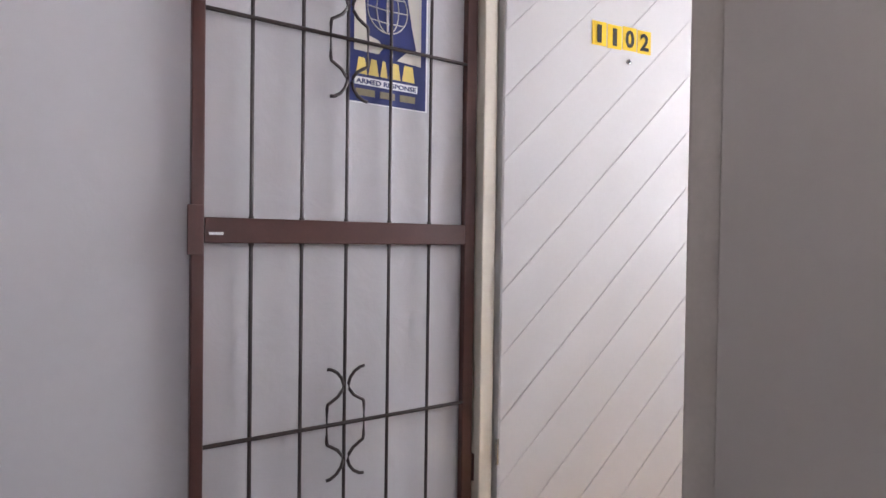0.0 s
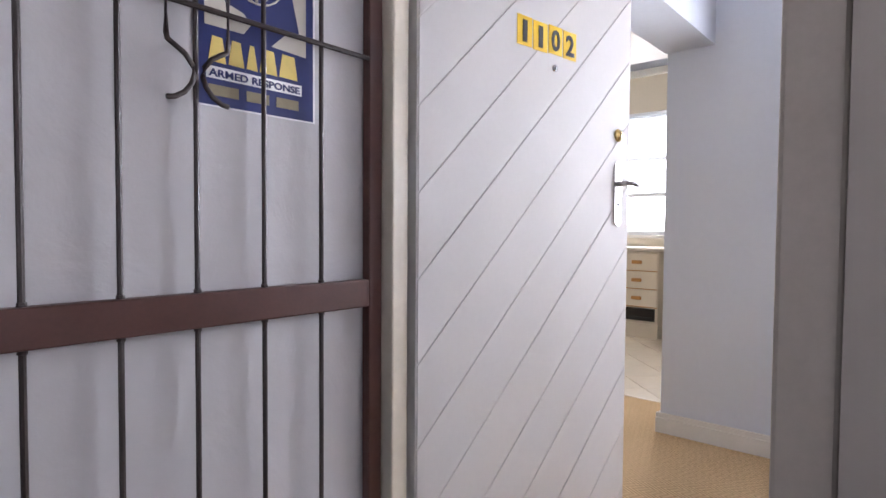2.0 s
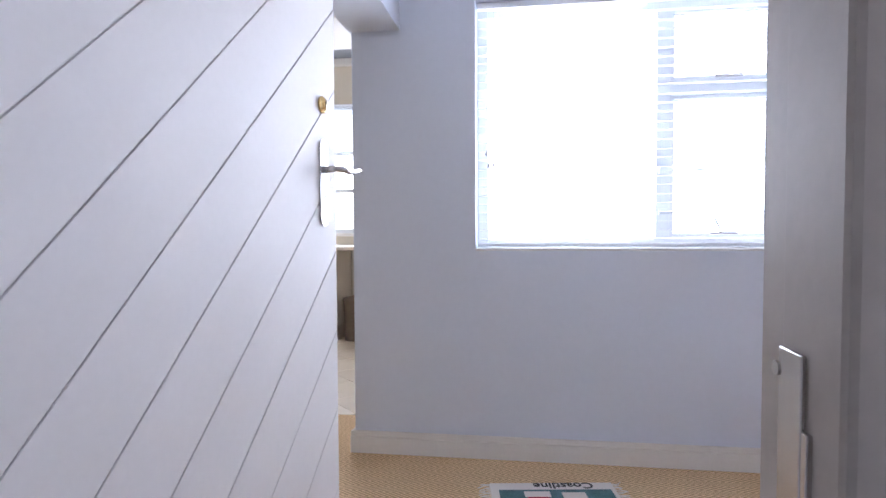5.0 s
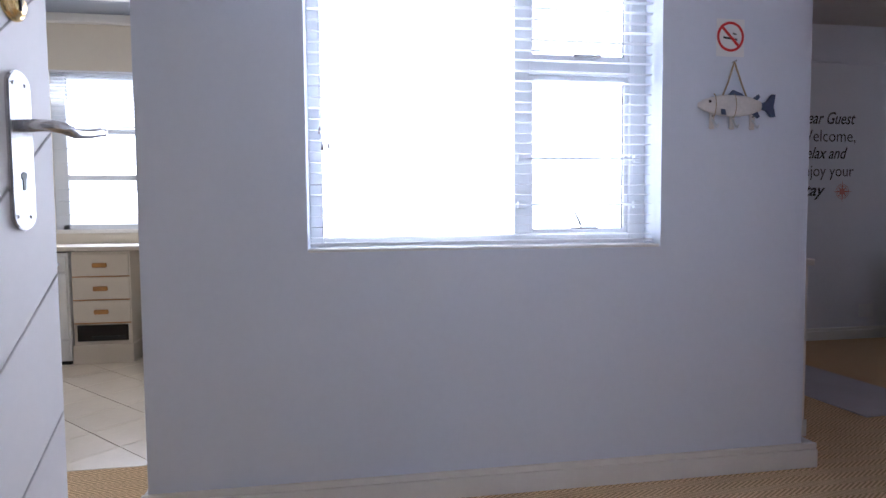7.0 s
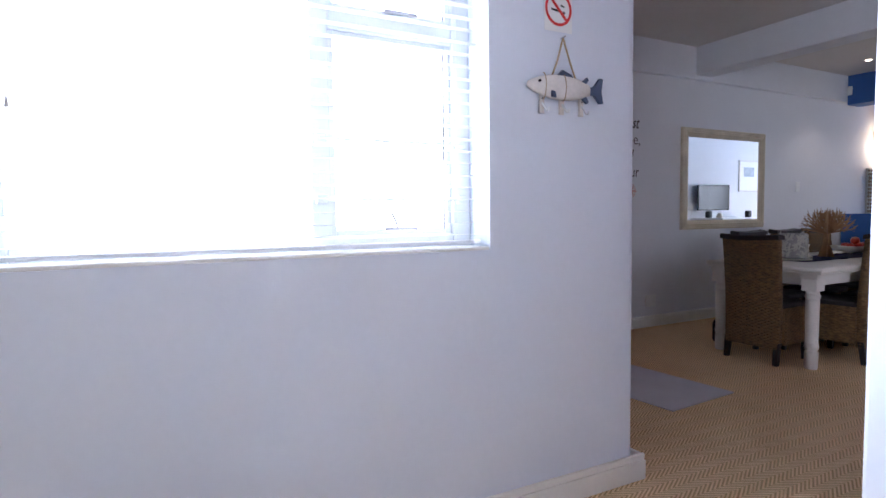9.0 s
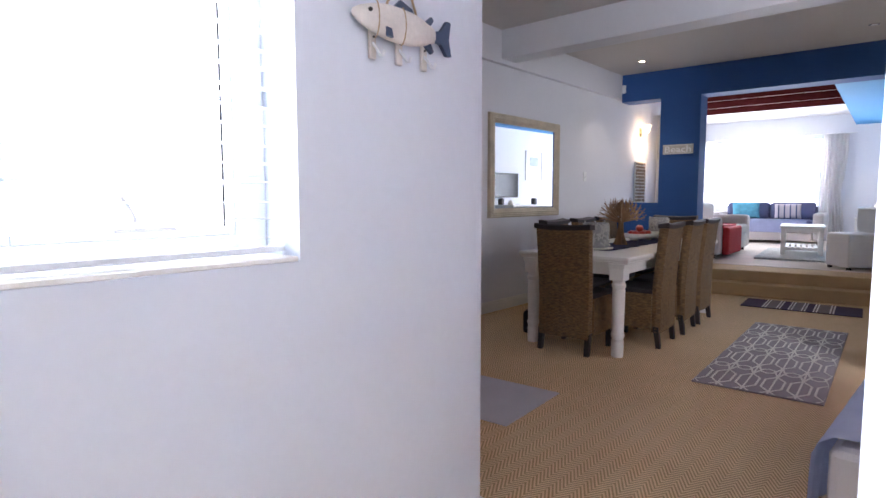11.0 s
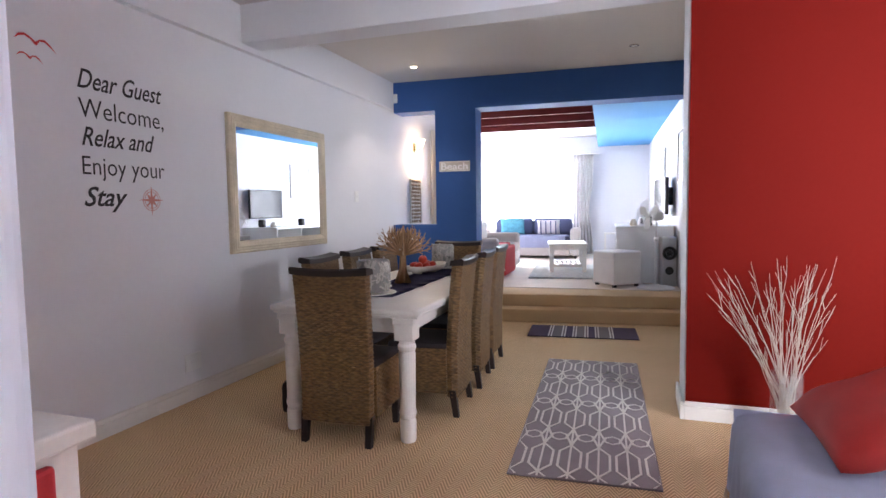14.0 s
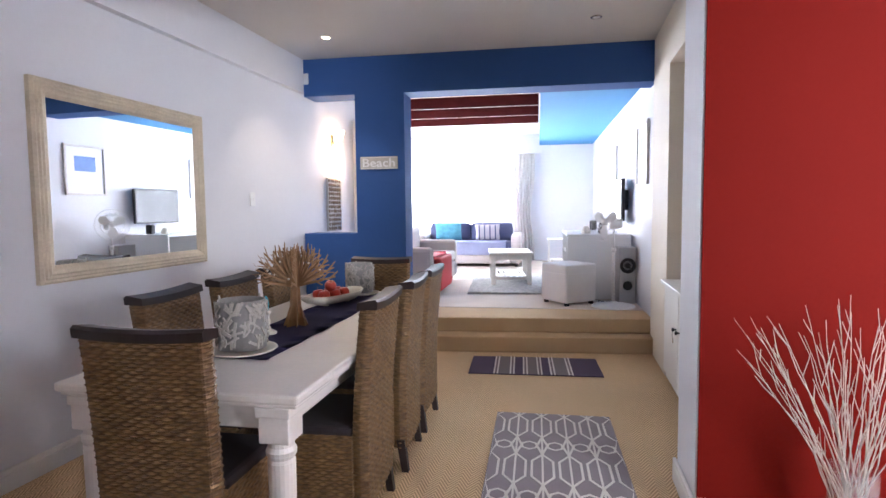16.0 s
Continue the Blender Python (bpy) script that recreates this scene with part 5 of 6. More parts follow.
# ---- floor coverings ----
def lattice_rug():
    r = thing("runner_rug", "grey runner rug with a white geometric lattice", "rug", (3.23, -4.463, 0.0), 2.9)
    Wd, Ld = 0.712, 2.175
    part("rug_body", bx(None, ((-Wd / 2, -Ld / 2, 0.001), (Wd / 2, Ld / 2, 0.012)), r=0.004), RUG_GREY, r)
    bm = bmesh.new()

    def ribbon(pts, w=0.0125):
        for (ax, ay), (bx_, by) in zip(pts, pts[1:]):
            d = Vector((bx_ - ax, by - ay)).normalized() * (w / 2)
            e = d * 0.6
            pp = [(ax - e.x + d.y, ay - e.y - d.x), (bx_ + e.x + d.y, by + e.y - d.x), (bx_ + e.x - d.y, by + e.y + d.x), (ax - e.x - d.y, ay - e.y + d.x)]
            cl = [(min(Wd / 2 - 0.006, max(-Wd / 2 + 0.006, x)), min(Ld / 2 - 0.006, max(-Ld / 2 + 0.006, y))) for x, y in pp]
            ar = abs((cl[2][0] - cl[0][0]) * (cl[3][1] - cl[1][1]) - (cl[3][0] - cl[1][0]) * (cl[2][1] - cl[0][1]))
            if ar > 2e-6:
                outline(bm, cl, 0.0022, Matrix.Translation((0, 0, 0.0121)))

    cw, chh = 0.142, 0.576
    for i in range(-2, 2):
        ribbon([((i + 0.5) * cw, -Ld / 2), ((i + 0.5) * cw, Ld / 2)], 0.0105)
    for i in range(-3, 3):
        for j in range(-3, 3):
            # tall octagons on each upright, small eyes between neighbours
            xc, y = (i + 0.5) * cw, (j + 0.5) * chh
            x = xc + cw / 2
            for sx in (-1, 1):
                ribbon([(xc, y + 0.172), (xc + sx * 0.055, y + 0.088), (xc + sx * 0.055, y - 0.088), (xc, y - 0.172)])
            ribbon([(xc, y + 0.172), (x - 0.035, y + chh / 2 + 0.030), (x, y + chh / 2 + 0.052), (x + 0.035, y + chh / 2 + 0.030), (xc + cw, y + 0.172)])
            ribbon([(xc, y + chh - 0.172), (x - 0.035, y + chh / 2 - 0.030), (x, y + chh / 2 - 0.052), (x + 0.035, y + chh / 2 - 0.030), (xc + cw, y + chh - 0.172)])
    o = part("lattice", bm, RUG_WHITE, r, "raised white lattice lines")


lattice_rug()


def striped_mat():
    m = thing("striped_mat", "dark purple mat with cream stripes at the foot of the steps", "mat", (3.465, -6.69, 0.0), 4.5)
    part("weave", bx(None, ((-0.54, -0.27, 0.001), (0.54, 0.27, 0.010)), r=0.003), MAT_PURPLE, m)
    for x0, x1 in ((-0.30, -0.13), (-0.055, 0.09), (0.17, 0.33)):
        part("grey_band", bx(None, ((x0, -0.268, 0.0101), (x1, 0.268, 0.0110))), shader("taupe_weave", (0.20, 0.165, 0.17), 0.95, fine=200, bump=0.5), m)
        for x in (x0 - 0.006, x0 + 0.022, x1 - 0.034, x1 - 0.006):
            part("cream_stripe", bx(None, ((x, -0.268, 0.0111), (x + 0.012, 0.268, 0.0122))), RUG_WHITE, m)


striped_mat()
gm = thing("grey_mat", "plain light grey mat on the carpet", "mat", (4.63, -2.25, 0.0), 4.0)
part("weave", bx(None, ((-0.60, -0.31, 0.001), (0.60, 0.31, 0.009)), r=0.003), MAT_GREY, gm)


# ---- lounge corner ----
def daybed():
    d = thing("daybed", "low daybed covered by a lilac-blue fringed throw", "daybed", (2.56, -3.28, 0.0), -3)
    part("base", bx(None, ((-1.85, 0.02, 0.06), (-0.03, 1.55, 0.40)), r=0.03), FABRIC_GREY, d)
    for x in (-1.75, -0.12):
        for y in (0.12, 1.45):
            part("foot", bx(None, ((x - 0.03, y - 0.03, 0), (x + 0.03, y + 0.03, 0.06)), r=0.004), DARK_WOOD, d)
    # throw: top, rounded shoulder and a hanging end with soft folds
    bm = bmesh.new()
    prof = [(-1.80, 0.452), (-1.4, 0.455), (-1.0, 0.450), (-0.6, 0.456), (-0.3, 0.452), (-0.12, 0.450), (-0.05, 0.442), (-0.012, 0.418), (0.006, 0.38), (0.010, 0.32), (0.012, 0.25), (0.014, 0.18), (0.016, 0.125)]
    n = 90
    grid = []
    for i in range(n + 1):
        y = -0.01 + 1.60 * i / n
        col = []
        for x, z in prof:
            hang = max(0.0, (0.42 - z) / 0.3)
            fold = math.sin(y * 34 + 1.7 * math.sin(y * 9)) * 0.010 + math.sin(y * 71 + 2) * 0.004
            rip = 0.004 * math.sin(x * 13 + 3 * math.sin(y * 5)) + 0.003 * math.sin(x * 29 + y * 17)
            col.append(bm.verts.new((x + fold * hang, y, z + (rip if hang == 0 else 0))))
        grid.append(col)
    for a, b in zip(grid, grid[1:]):
        for k in range(len(prof) - 1):
            bm.faces.new((a[k], b[k], b[k + 1], a[k + 1]))
    bmesh.ops.solidify(bm, geom=bm.faces[:], thickness=0.004)
    th = part("throw", bm, FABRIC_LILAC, d, "lilac-blue woven throw", smooth=True)
    bm = bmesh.new()
    # back hang
    rng = random.Random(2)
    for i in range(140):
        y = -0.005 + 1.59 * i / 140
        x = 0.016 + math.sin(y * 34 + 1.7 * math.sin(y * 9)) * 0.010
        tube(bm, [(x, y, 0.13), (x + rng.uniform(-0.004, 0.008), y + rng.uniform(-0.006, 0.006), 0.09), (x + rng.uniform(-0.006, 0.012), y + rng.uniform(-0.014, 0.014), rng.uniform(0.02, 0.05))], 0.0022, 4)
    f = part("fringe", bm, FRINGE, th, "cream fringe")
    f["kind"] = "stuff"
    bm = bmesh.new()
    grid = []
    for i in range(60):
        x = -1.80 + 1.80 * i / 59
        w = math.sin(x * 30) * 0.006
        grid.append([bm.verts.new((x, -0.006 - 0.004 * k + w * k / 3, z)) for k, z in enumerate((0.452, 0.36, 0.25, 0.14))])
    for a, b in zip(grid, grid[1:]):
        for k in range(3):
            bm.faces.new((a[k], b[k], b[k + 1], a[k + 1]))
    bmesh.ops.solidify(bm, geom=bm.faces[:], thickness=0.004)
    part("throw_back", bm, FABRIC_LILAC, d, smooth=True)


daybed()


def cushion(name, label, m, w, h, t, material, stripes=None):
    c = new(name)
    c.matrix_basis = m
    tagged(c, label, "cushion")
    bm = bmesh.new()
    n = 16
    sides = []
    for s in (-1, 1):
        g = []
        for i in range(n + 1):
            row = []
            for j in range(n + 1):
                u, v = 2 * i / n - 1, 2 * j / n - 1
                puff = (1 - u**4) * (1 - v**4)
                k = 1 - 0.05 * (1 - abs(u * v)) * max(abs(u), abs(v)) ** 6
                row.append(bm.verts.new((u * w / 2 * k, s * t / 2 * puff**0.6 + 0.004 * math.sin(7 * u + 5 * v), v * h / 2 * k)))
            g.append(row)
        sides.append(g)
    for s, g in zip((1, -1), sides):
        for i in range(n):
            for j in range(n):
                bm.faces.new((g[i][j], g[i + 1][j], g[i + 1][j + 1], g[i][j + 1])[::s])
    bmesh.ops.remove_doubles(bm, verts=bm.verts, dist=0.001)
    part("cover", bm, material, c, smooth=True)
    if stripes:
        for x in stripes[1]:
            bm = bmesh.new()
            for s in (-1, 1):
                vs = []
                for k in range(15):
                    v = -0.92 + 1.84 * k / 14
                    for q in (x - 0.012, x + 0.012):
                        u = q / (w / 2)
                        puff = (1 - u**4) * (1 - v**4)
                        vs.append(bm.verts.new((q, s * (t / 2 * puff**0.6 + 0.0035) + 0.004 * math.sin(7 * u + 5 * v), v * h / 2)))
                for k in range(14):
                    bm.faces.new((vs[2 * k], vs[2 * k + 1], vs[2 * k + 3], vs[2 * k + 2]))
            part("stripe", bm, stripes[0], c, smooth=True)
    return c


cushion("red_cushion", "plain deep red cushion lying on the daybed", pose(2.15, -2.99, 0.575, -66, 0, 90), 0.60, 0.46, 0.17, RED_CUSHION)
cushion("striped_cushion", "pale striped cushion leaning on the daybed", pose(1.90, -2.95, 0.68, -38, 0, 80), 0.45, 0.42, 0.14, STRIPE_CUSHION, (SLAT, (-0.16, -0.08, 0.0, 0.08, 0.16)))


def twig_vase():
    v = thing("twig_vase", "tall clear glass vase of bare whitewashed twigs on the floor", "vase", (2.172, -4.18, 0.0))
    bm = bmesh.new()
    lathe(bm, [(0.0, 0.0), (0.078, 0.0), (0.080, 0.01), (0.080, 0.385), (0.076, 0.385), (0.076, 0.016), (0.0, 0.014)], 28)
    g = part("glass", bm, VASE_GLASS, v, "clear glass cylinder", smooth=True)
    rng = random.Random(21)
    tips = [(0.40, 0.96), (0.32, 0.99), (0.245, 1.0), (0.06, 1.03), (-0.04, 1.03), (-0.17, 1.03), (-0.25, 0.84), (0.345, 0.78), (0.36, 0.92), (0.10, 0.90), (-0.08, 0.98), (-0.12, 1.01), (-0.15, 0.95), (0.18, 0.94), (-0.02, 0.88), (0.28, 0.93), (0.02, 0.97), (-0.10, 0.90), (-0.20, 0.70), (0.13, 0.82)]
    for k in range(36):
        tx, tz = tips[k % len(tips)]
        tx, tz = tx + rng.uniform(-0.05, 0.05), tz + rng.uniform(-0.12, 0.01)
        ty = rng.uniform(-0.12, 0.10)
        x0, y0 = rng.uniform(-0.045, 0.045) * 0.8 - tx * 0.1, rng.uniform(-0.05, 0.05)
        bm = bmesh.new()
        pts = []
        n = 9
        for i in range(n + 1):
            f = i / n
            wob = 0.010 * f
            pts.append((x0 + (tx - x0) * f**1.35 + rng.uniform(-wob, wob), y0 + (ty - y0) * f**1.3 + rng.uniform(-wob, wob), 0.02 + (tz - 0.02) * f))
        tube(bm, pts, rng.uniform(0.0026, 0.0040), 5, 0.3)
        for i in range(4, n):
            if rng.random() < 0.55:
                a = Vector(pts[i])
                L = rng.uniform(0.04, 0.13)
                d = (Vector(pts[i]) - Vector(pts[i - 1])).normalized() + Vector((rng.uniform(-0.6, 0.6), rng.uniform(-0.4, 0.4), 0))
                d.normalize()
                b = a + d * L * 0.5 + Vector((0, 0, 0.006))
                tube(bm, [a, b, b + (d + Vector((0, 0, 0.4))).normalized() * L * 0.5], 0.0022, 4, 0.5)
        part("twig", bm, TWIG_WHITE, v)


twig_vase()


# ---- passage cupboard ----
def niche_cupboard():
    c = thing("niche_cupboard", "white built-in cupboard with two doors and a hanging key", "cupboard", (2.15, -6.61, 0.0))
    L = 1.15
    part("body", bx(None, ((0.0, 0, 0.0), (0.275, L, 0.745)), r=0.003), TRIM, c)
    part("top", bx(None, ((-0.0, -0.0, 0.7455), (0.325, L, 0.775)), r=0.006), TRIM, c)
    part("upstand", bx(None, ((0.0, 0.0, 0.776), (0.10, L, 0.95)), r=0.004), TRIM, c)
    for k in range(2):
        y0, y1 = 0.012 + k * L / 2, L / 2 - 0.006 + k * L / 2
        d = part("door", bx(None, ((0.2755, y0, 0.06), (0.295, y1, 0.735)), r=0.003), TRIM, c)
        yk = y1 - 0.05 if k == 0 else y0 + 0.05
        bm = bmesh.new()
        lathe(bm, [(0.006, 0), (0.006, 0.012), (0.015, 0.02), (0.013, 0.03), (0.0, 0.032)], 14, at(0.295, yk, 0.48, FACE_E))
        part("knob", bm, BLACK_PLASTIC, d, "dark round knob", smooth=True)
        if k == 0:
            bm = bmesh.new()
            tube(bm, [(0.318, yk, 0.47), (0.322, yk, 0.44), (0.318, yk + 0.012, 0.41)], 0.003, 6)
            solid(bm, (0.315, yk - 0.004, 0.385), (0.320, yk + 0.018, 0.415), 0.002)
            part("key", bm, STEEL, d, "hanging key")


niche_cupboard()

# downlights
for x, y, lit in ((5.26, -6.62, True), (2.98, -6.65, False)):
    o = thing("downlight", "small recessed ceiling downlight, " + ("switched on" if lit else "switched off"), "ceiling light", (x, y, CEIL))
    bm = bmesh.new()
    lathe(bm, [(0.030, -0.001), (0.046, -0.001), (0.046, -0.006), (0.036, -0.009), (0.030, -0.004)], 24)
    part("ring", bm, STEEL if not lit else TRIM, o, smooth=True)
    bm = bmesh.new()
    lathe(bm, [(0.0, -0.0045), (0.0290, -0.0045), (0.0290, -0.007), (0.0, -0.007)], 20)
    part("bulb", bm, BULB if lit else SLAT, o)

sensor = thing("alarm_sensor", "small white alarm motion sensor in the ceiling corner", "sensor", (5.765, -7.295, 2.66))
part("case", bx(None, ((-0.028, 0, -0.055), (0.025, 0.045, 0.055)), r=0.01), PLASTIC_WHITE, sensor)
part("window", bx(None, ((-0.018, 0.0452, -0.04), (0.015, 0.048, 0.0)), r=0.001), SLAT, sensor)

sign = new("beach_sign")
sign.matrix_basis = LIV @ Matrix.Translation((0.26, 0.002, 1.808)) @ FACE_N
tagged(sign, "small grey wooden sign with pale letters on the blue column", "sign")
part("board", bx(None, ((-0.19, -0.062, 0), (0.19, 0.062, 0.016)), r=0.003), SIGN_WOOD, sign)
lettering("word", "Beach", 0.115, PAPER, sign, Matrix.Translation((-0.165, -0.038, 0.0168)), width=0.33, bold=0.002)
part("border", bx(None, ((-0.185, 0.050, 0.0162), (0.185, 0.055, 0.0175)), ((-0.185, -0.055, 0.0162), (0.185, -0.050, 0.0175))), PAPER, sign)

# sconce on the far part of the mirror wall
sc = thing("wall_sconce", "lit wall sconce with a warm glass shade", "wall light", (5.845, -8.06, 2.14))
part("back_plate", bx(None, ((-0.012, -0.04, -0.07), (0, 0.04, 0.07)), r=0.004), BRASS, sc)
bm = bmesh.new()
tube(bm, [(-0.012, 0, -0.02), (-0.07, 0, -0.035), (-0.10, 0, -0.005)], 0.007, 8)
part("arm", bm, BRASS, sc)
bm = bmesh.new()
lathe(bm, [(0.018, 0.0), (0.030, 0.03), (0.042, 0.07), (0.060, 0.11), (0.057, 0.11), (0.039, 0.07), (0.027, 0.03), (0.015, 0.002)], 20, Matrix.Translation((-0.10, 0, 0.0)))
part("shade", bm, SHADE_LIT, sc, "glowing frosted glass shade", smooth=True)

panel = thing("mosaic_panel", "narrow panel of brown shells and stones leaning in the opening", "wall art", (5.80, -8.03, 1.11))
part("board", bx(None, ((0.012, -0.17, 0.0), (0.040, 0.17, 0.60)), r=0.004), SIGN_WOOD, panel)
rng = random.Random(5)
bm = bmesh.new()
bmesh.ops.create_icosphere(bm, subdivisions=1, radius=1)
stone = finish("stone", bm, BARK)
for i in range(6):
    for j in range(12):
        s = new("stone", stone)
        s.parent = panel
        s.matrix_basis = pose(0.010, -0.145 + i * 0.058 + rng.uniform(-0.006, 0.006), 0.03 + j * 0.049, rng.uniform(-20, 20), 0, 0) @ Matrix.Diagonal((0.010, rng.uniform(0.022, 0.031), rng.uniform(0.018, 0.027), 1))
part("edge", bx(None, ((-0.004, -0.185, 0.0), (0.041, -0.1705, 0.62)), r=0.002), PAPER, panel)


# ---- living room ----
def curtain(name, m, width, height, folds, gather=0.0):
    c = new(name)
    c.matrix_basis = m
    tagged(c, "sheer white voile curtain hanging in soft folds", "curtain", "voile curtains")
    bm = bmesh.new()
    nx, nz = folds * 8, 14
    g = []
    for i in range(nx + 1):
        col = []
        for k in range(nz + 1):
            f = k / nz
            sq = 1 - gather * math.exp(-((f - 0.55) ** 2) / 0.03) * 0.6
            x = (i / nx - 0.5) * width * sq + gather * 0.12 * math.exp(-((f - 0.55) ** 2) / 0.05)
            y = 0.030 * math.sin(i / nx * folds * 2 * math.pi + 0.6 * f) * (0.6 + 0.4 * f)
            col.append(bm.verts.new((x, y, height * (1 - f))))
        g.append(col)
    for a, b in zip(g, g[1:]):
        for k in range(nz):
            bm.faces.new((a[k], b[k], b[k + 1], a[k + 1]))
    bmesh.ops.solidify(bm, geom=bm.faces[:], thickness=0.0015)
    part("cloth", bm, CURTAIN, c, smooth=True)


curtain("curtain", LIV @ pose(-1.02, -5.98, LF + 0.02), 0.42, 2.12, 6, 0.35)
curtain("curtain", LIV @ pose(1.40, -5.98, LF + 0.02), 0.55, 2.12, 7, 0.0)
curtain("curtain", pose(5.80, -8.80, LF + 0.02, 0, 0, 90), 0.30, 2.15, 5, 0.0)
rail = part("curtain_rail", rod(bmesh.new(), (-1.35, -5.98, LF + 2.15), (1.75, -5.98, LF + 2.15), 0.012, 10), PLASTIC_WHITE)
rail.matrix_basis = LIV
tagged(rail, "white curtain rail above the living room window", "curtain rail")


def living_window():
    w = new("window_3")
    w.matrix_basis = LIV
    tagged(w, "wide white living room window filled with glare", "window", kind="structure")
    y = -6.2
    F = lambda x0, z0, x1, z1: ((x0, y, z0), (x1, y + 0.05, z1))
    part("window_frame", bx(None, F(LW0, LS0, LW0 + 0.05, LS1), F(LW1 - 0.05, LS0, LW1, LS1), F(LW0 + 0.051, LS0, LW1 - 0.051, LS0 + 0.05), F(LW0 + 0.051, LS1 - 0.05, LW1 - 0.051, LS1), r=0.004), ALU, w)
    g = part("pane", bx(None, ((LW0 + 0.05, y + 0.02, LS0 + 0.05), (LW1 - 0.05, y + 0.024, LS1 - 0.05))), GLASS, w)
    g.visible_shadow = False


living_window()
sw = new("window_4")
sw.matrix_basis = LIV
tagged(sw, "white side window of the living room filled with glare", "window", kind="structure")
part("window_frame", bx(None, ((1.98, EW0, ES0), (2.03, EW0 + 0.05, ES1)), ((1.98, EW1 - 0.05, ES0), (2.03, EW1, ES1)), ((1.98, EW0 + 0.051, ES0), (2.03, EW1 - 0.051, ES0 + 0.05)), ((1.98, EW0 + 0.051, ES1 - 0.05), (2.03, EW1 - 0.051, ES1)), r=0.004), ALU, sw)
g = part("pane", bx(None, ((2.0, EW0 + 0.05, ES0 + 0.05), (2.004, EW1 - 0.05, ES1 - 0.05))), GLASS, sw)
g.visible_shadow = False
bt = new("red_ceiling_boards")
bt.matrix_basis = LIV
tagged(bt, "dark red ceiling boards with pale gaps between them", "ceiling", kind="structure")
for k in range(5):
    part("board", bx(None, ((-1.30, -4.55 + k * 0.86, 2.8135), (1.6, -4.55 + k * 0.86 + 0.80, 2.8195)), r=0.004), RED_BOARD, bt)


def sofa(name, label, m, L, D, body, seat_m, back_m):
    """A sofa whose front faces +y, its length along x."""
    s = new(name)
    s.matrix_basis = m
    tagged(s, label, "sofa")
    part("base", bx(None, ((-L / 2 + 0.18, -D + 0.1, 0.06), (L / 2 - 0.18, 0, 0.30)), r=0.03), body, s)
    for x in (-L / 2, L / 2 - 0.18):
        part("armrest", bx(None, ((x, -D, 0.06), (x + 0.18, 0.01, 0.60)), r=0.05), body, s)
    part("back", bx(None, ((-L / 2 + 0.181, -D, 0.06), (L / 2 - 0.181, -D + 0.2, 0.74)), r=0.06), back_m, s)
    n = 2
    for k in range(n):
        w = (L - 0.37) / n
        x = -L / 2 + 0.185 + k * w
        part("seat_cushion", bx(None, ((x, -D + 0.2, 0.301), (x + w - 0.006, 0.01, 0.45)), r=0.04), seat_m, s)
        part("back_cushion", bx(None, ((x, -D + 0.205, 0.452), (x + w - 0.006, -D + 0.40, 0.80)), r=0.06), back_m, s)
    for x in (-L / 2 + 0.08, L / 2 - 0.08):
        for yy in (-0.08, -D + 0.08):
            bm = bmesh.new()
            rod(bm, (x, yy, 0), (x, yy, 0.065), 0.025, 10)
            part("foot", bm, DARK_WOOD, s)
    return s


fs = sofa("sofa", "pale sofa with navy cushions below the bright window", LIV @ pose(-0.02, -4.75, LF, 0, 0, 0), 1.95, 0.95, FABRIC_GREY, FABRIC_NAVY, FABRIC_NAVY)
thr = new("seat_throw")
thr.matrix_basis = LIV @ pose(-0.02, -4.735, LF)
tagged(thr, "grey-violet fringed throw over the sofa seat", "throw")
part("cloth", bx(None, ((-0.70, -0.6, 0.452), (0.70, 0.018, 0.462)), ((-0.70, 0.0, 0.22), (0.70, 0.018, 0.4515)), r=0.006), shader("violet_throw", (0.30, 0.32, 0.48), 0.95, var=0.2, fine=200, bump=0.5), thr)
cushion("teal_cushion", "teal patterned cushion on the sofa", LIV @ pose(0.38, -5.15, LF + 0.64, -14, 0, 0), 0.50, 0.34, 0.12, TEAL_CUSHION)
cushion("pale_cushion", "pale striped cushion on the sofa", LIV @ pose(-0.36, -5.15, LF + 0.62, -14, 0, 0), 0.46, 0.30, 0.12, STRIPE_CUSHION, (FABRIC_NAVY, (-0.15, -0.05, 0.05, 0.15)))
sofa("sofa", "pale grey sofa with its side turned to the dining room", pose(4.80, -9.35, LF, 0, 0, 92), 2.0, 0.92, FABRIC_GREY, FABRIC_GREY, FABRIC_GREY)
rt = new("red_throw")
rt.matrix_basis = pose(4.80, -8.75, LF, 0, 0, 92)
tagged(rt, "red throw hanging over the front of the sofa", "throw")
part("cloth", bx(None, ((-0.62, -0.55, 0.456), (0.20, 0.035, 0.475)), ((-0.62, 0.012, 0.05), (0.20, 0.11, 0.4555)), r=0.03), FABRIC_RED, rt)
cushion("grey_cushion", "grey cushion on the side sofa", pose(5.35, -8.75, LF + 0.65, -12, 0, 92), 0.45, 0.40, 0.14, FABRIC_GREY)


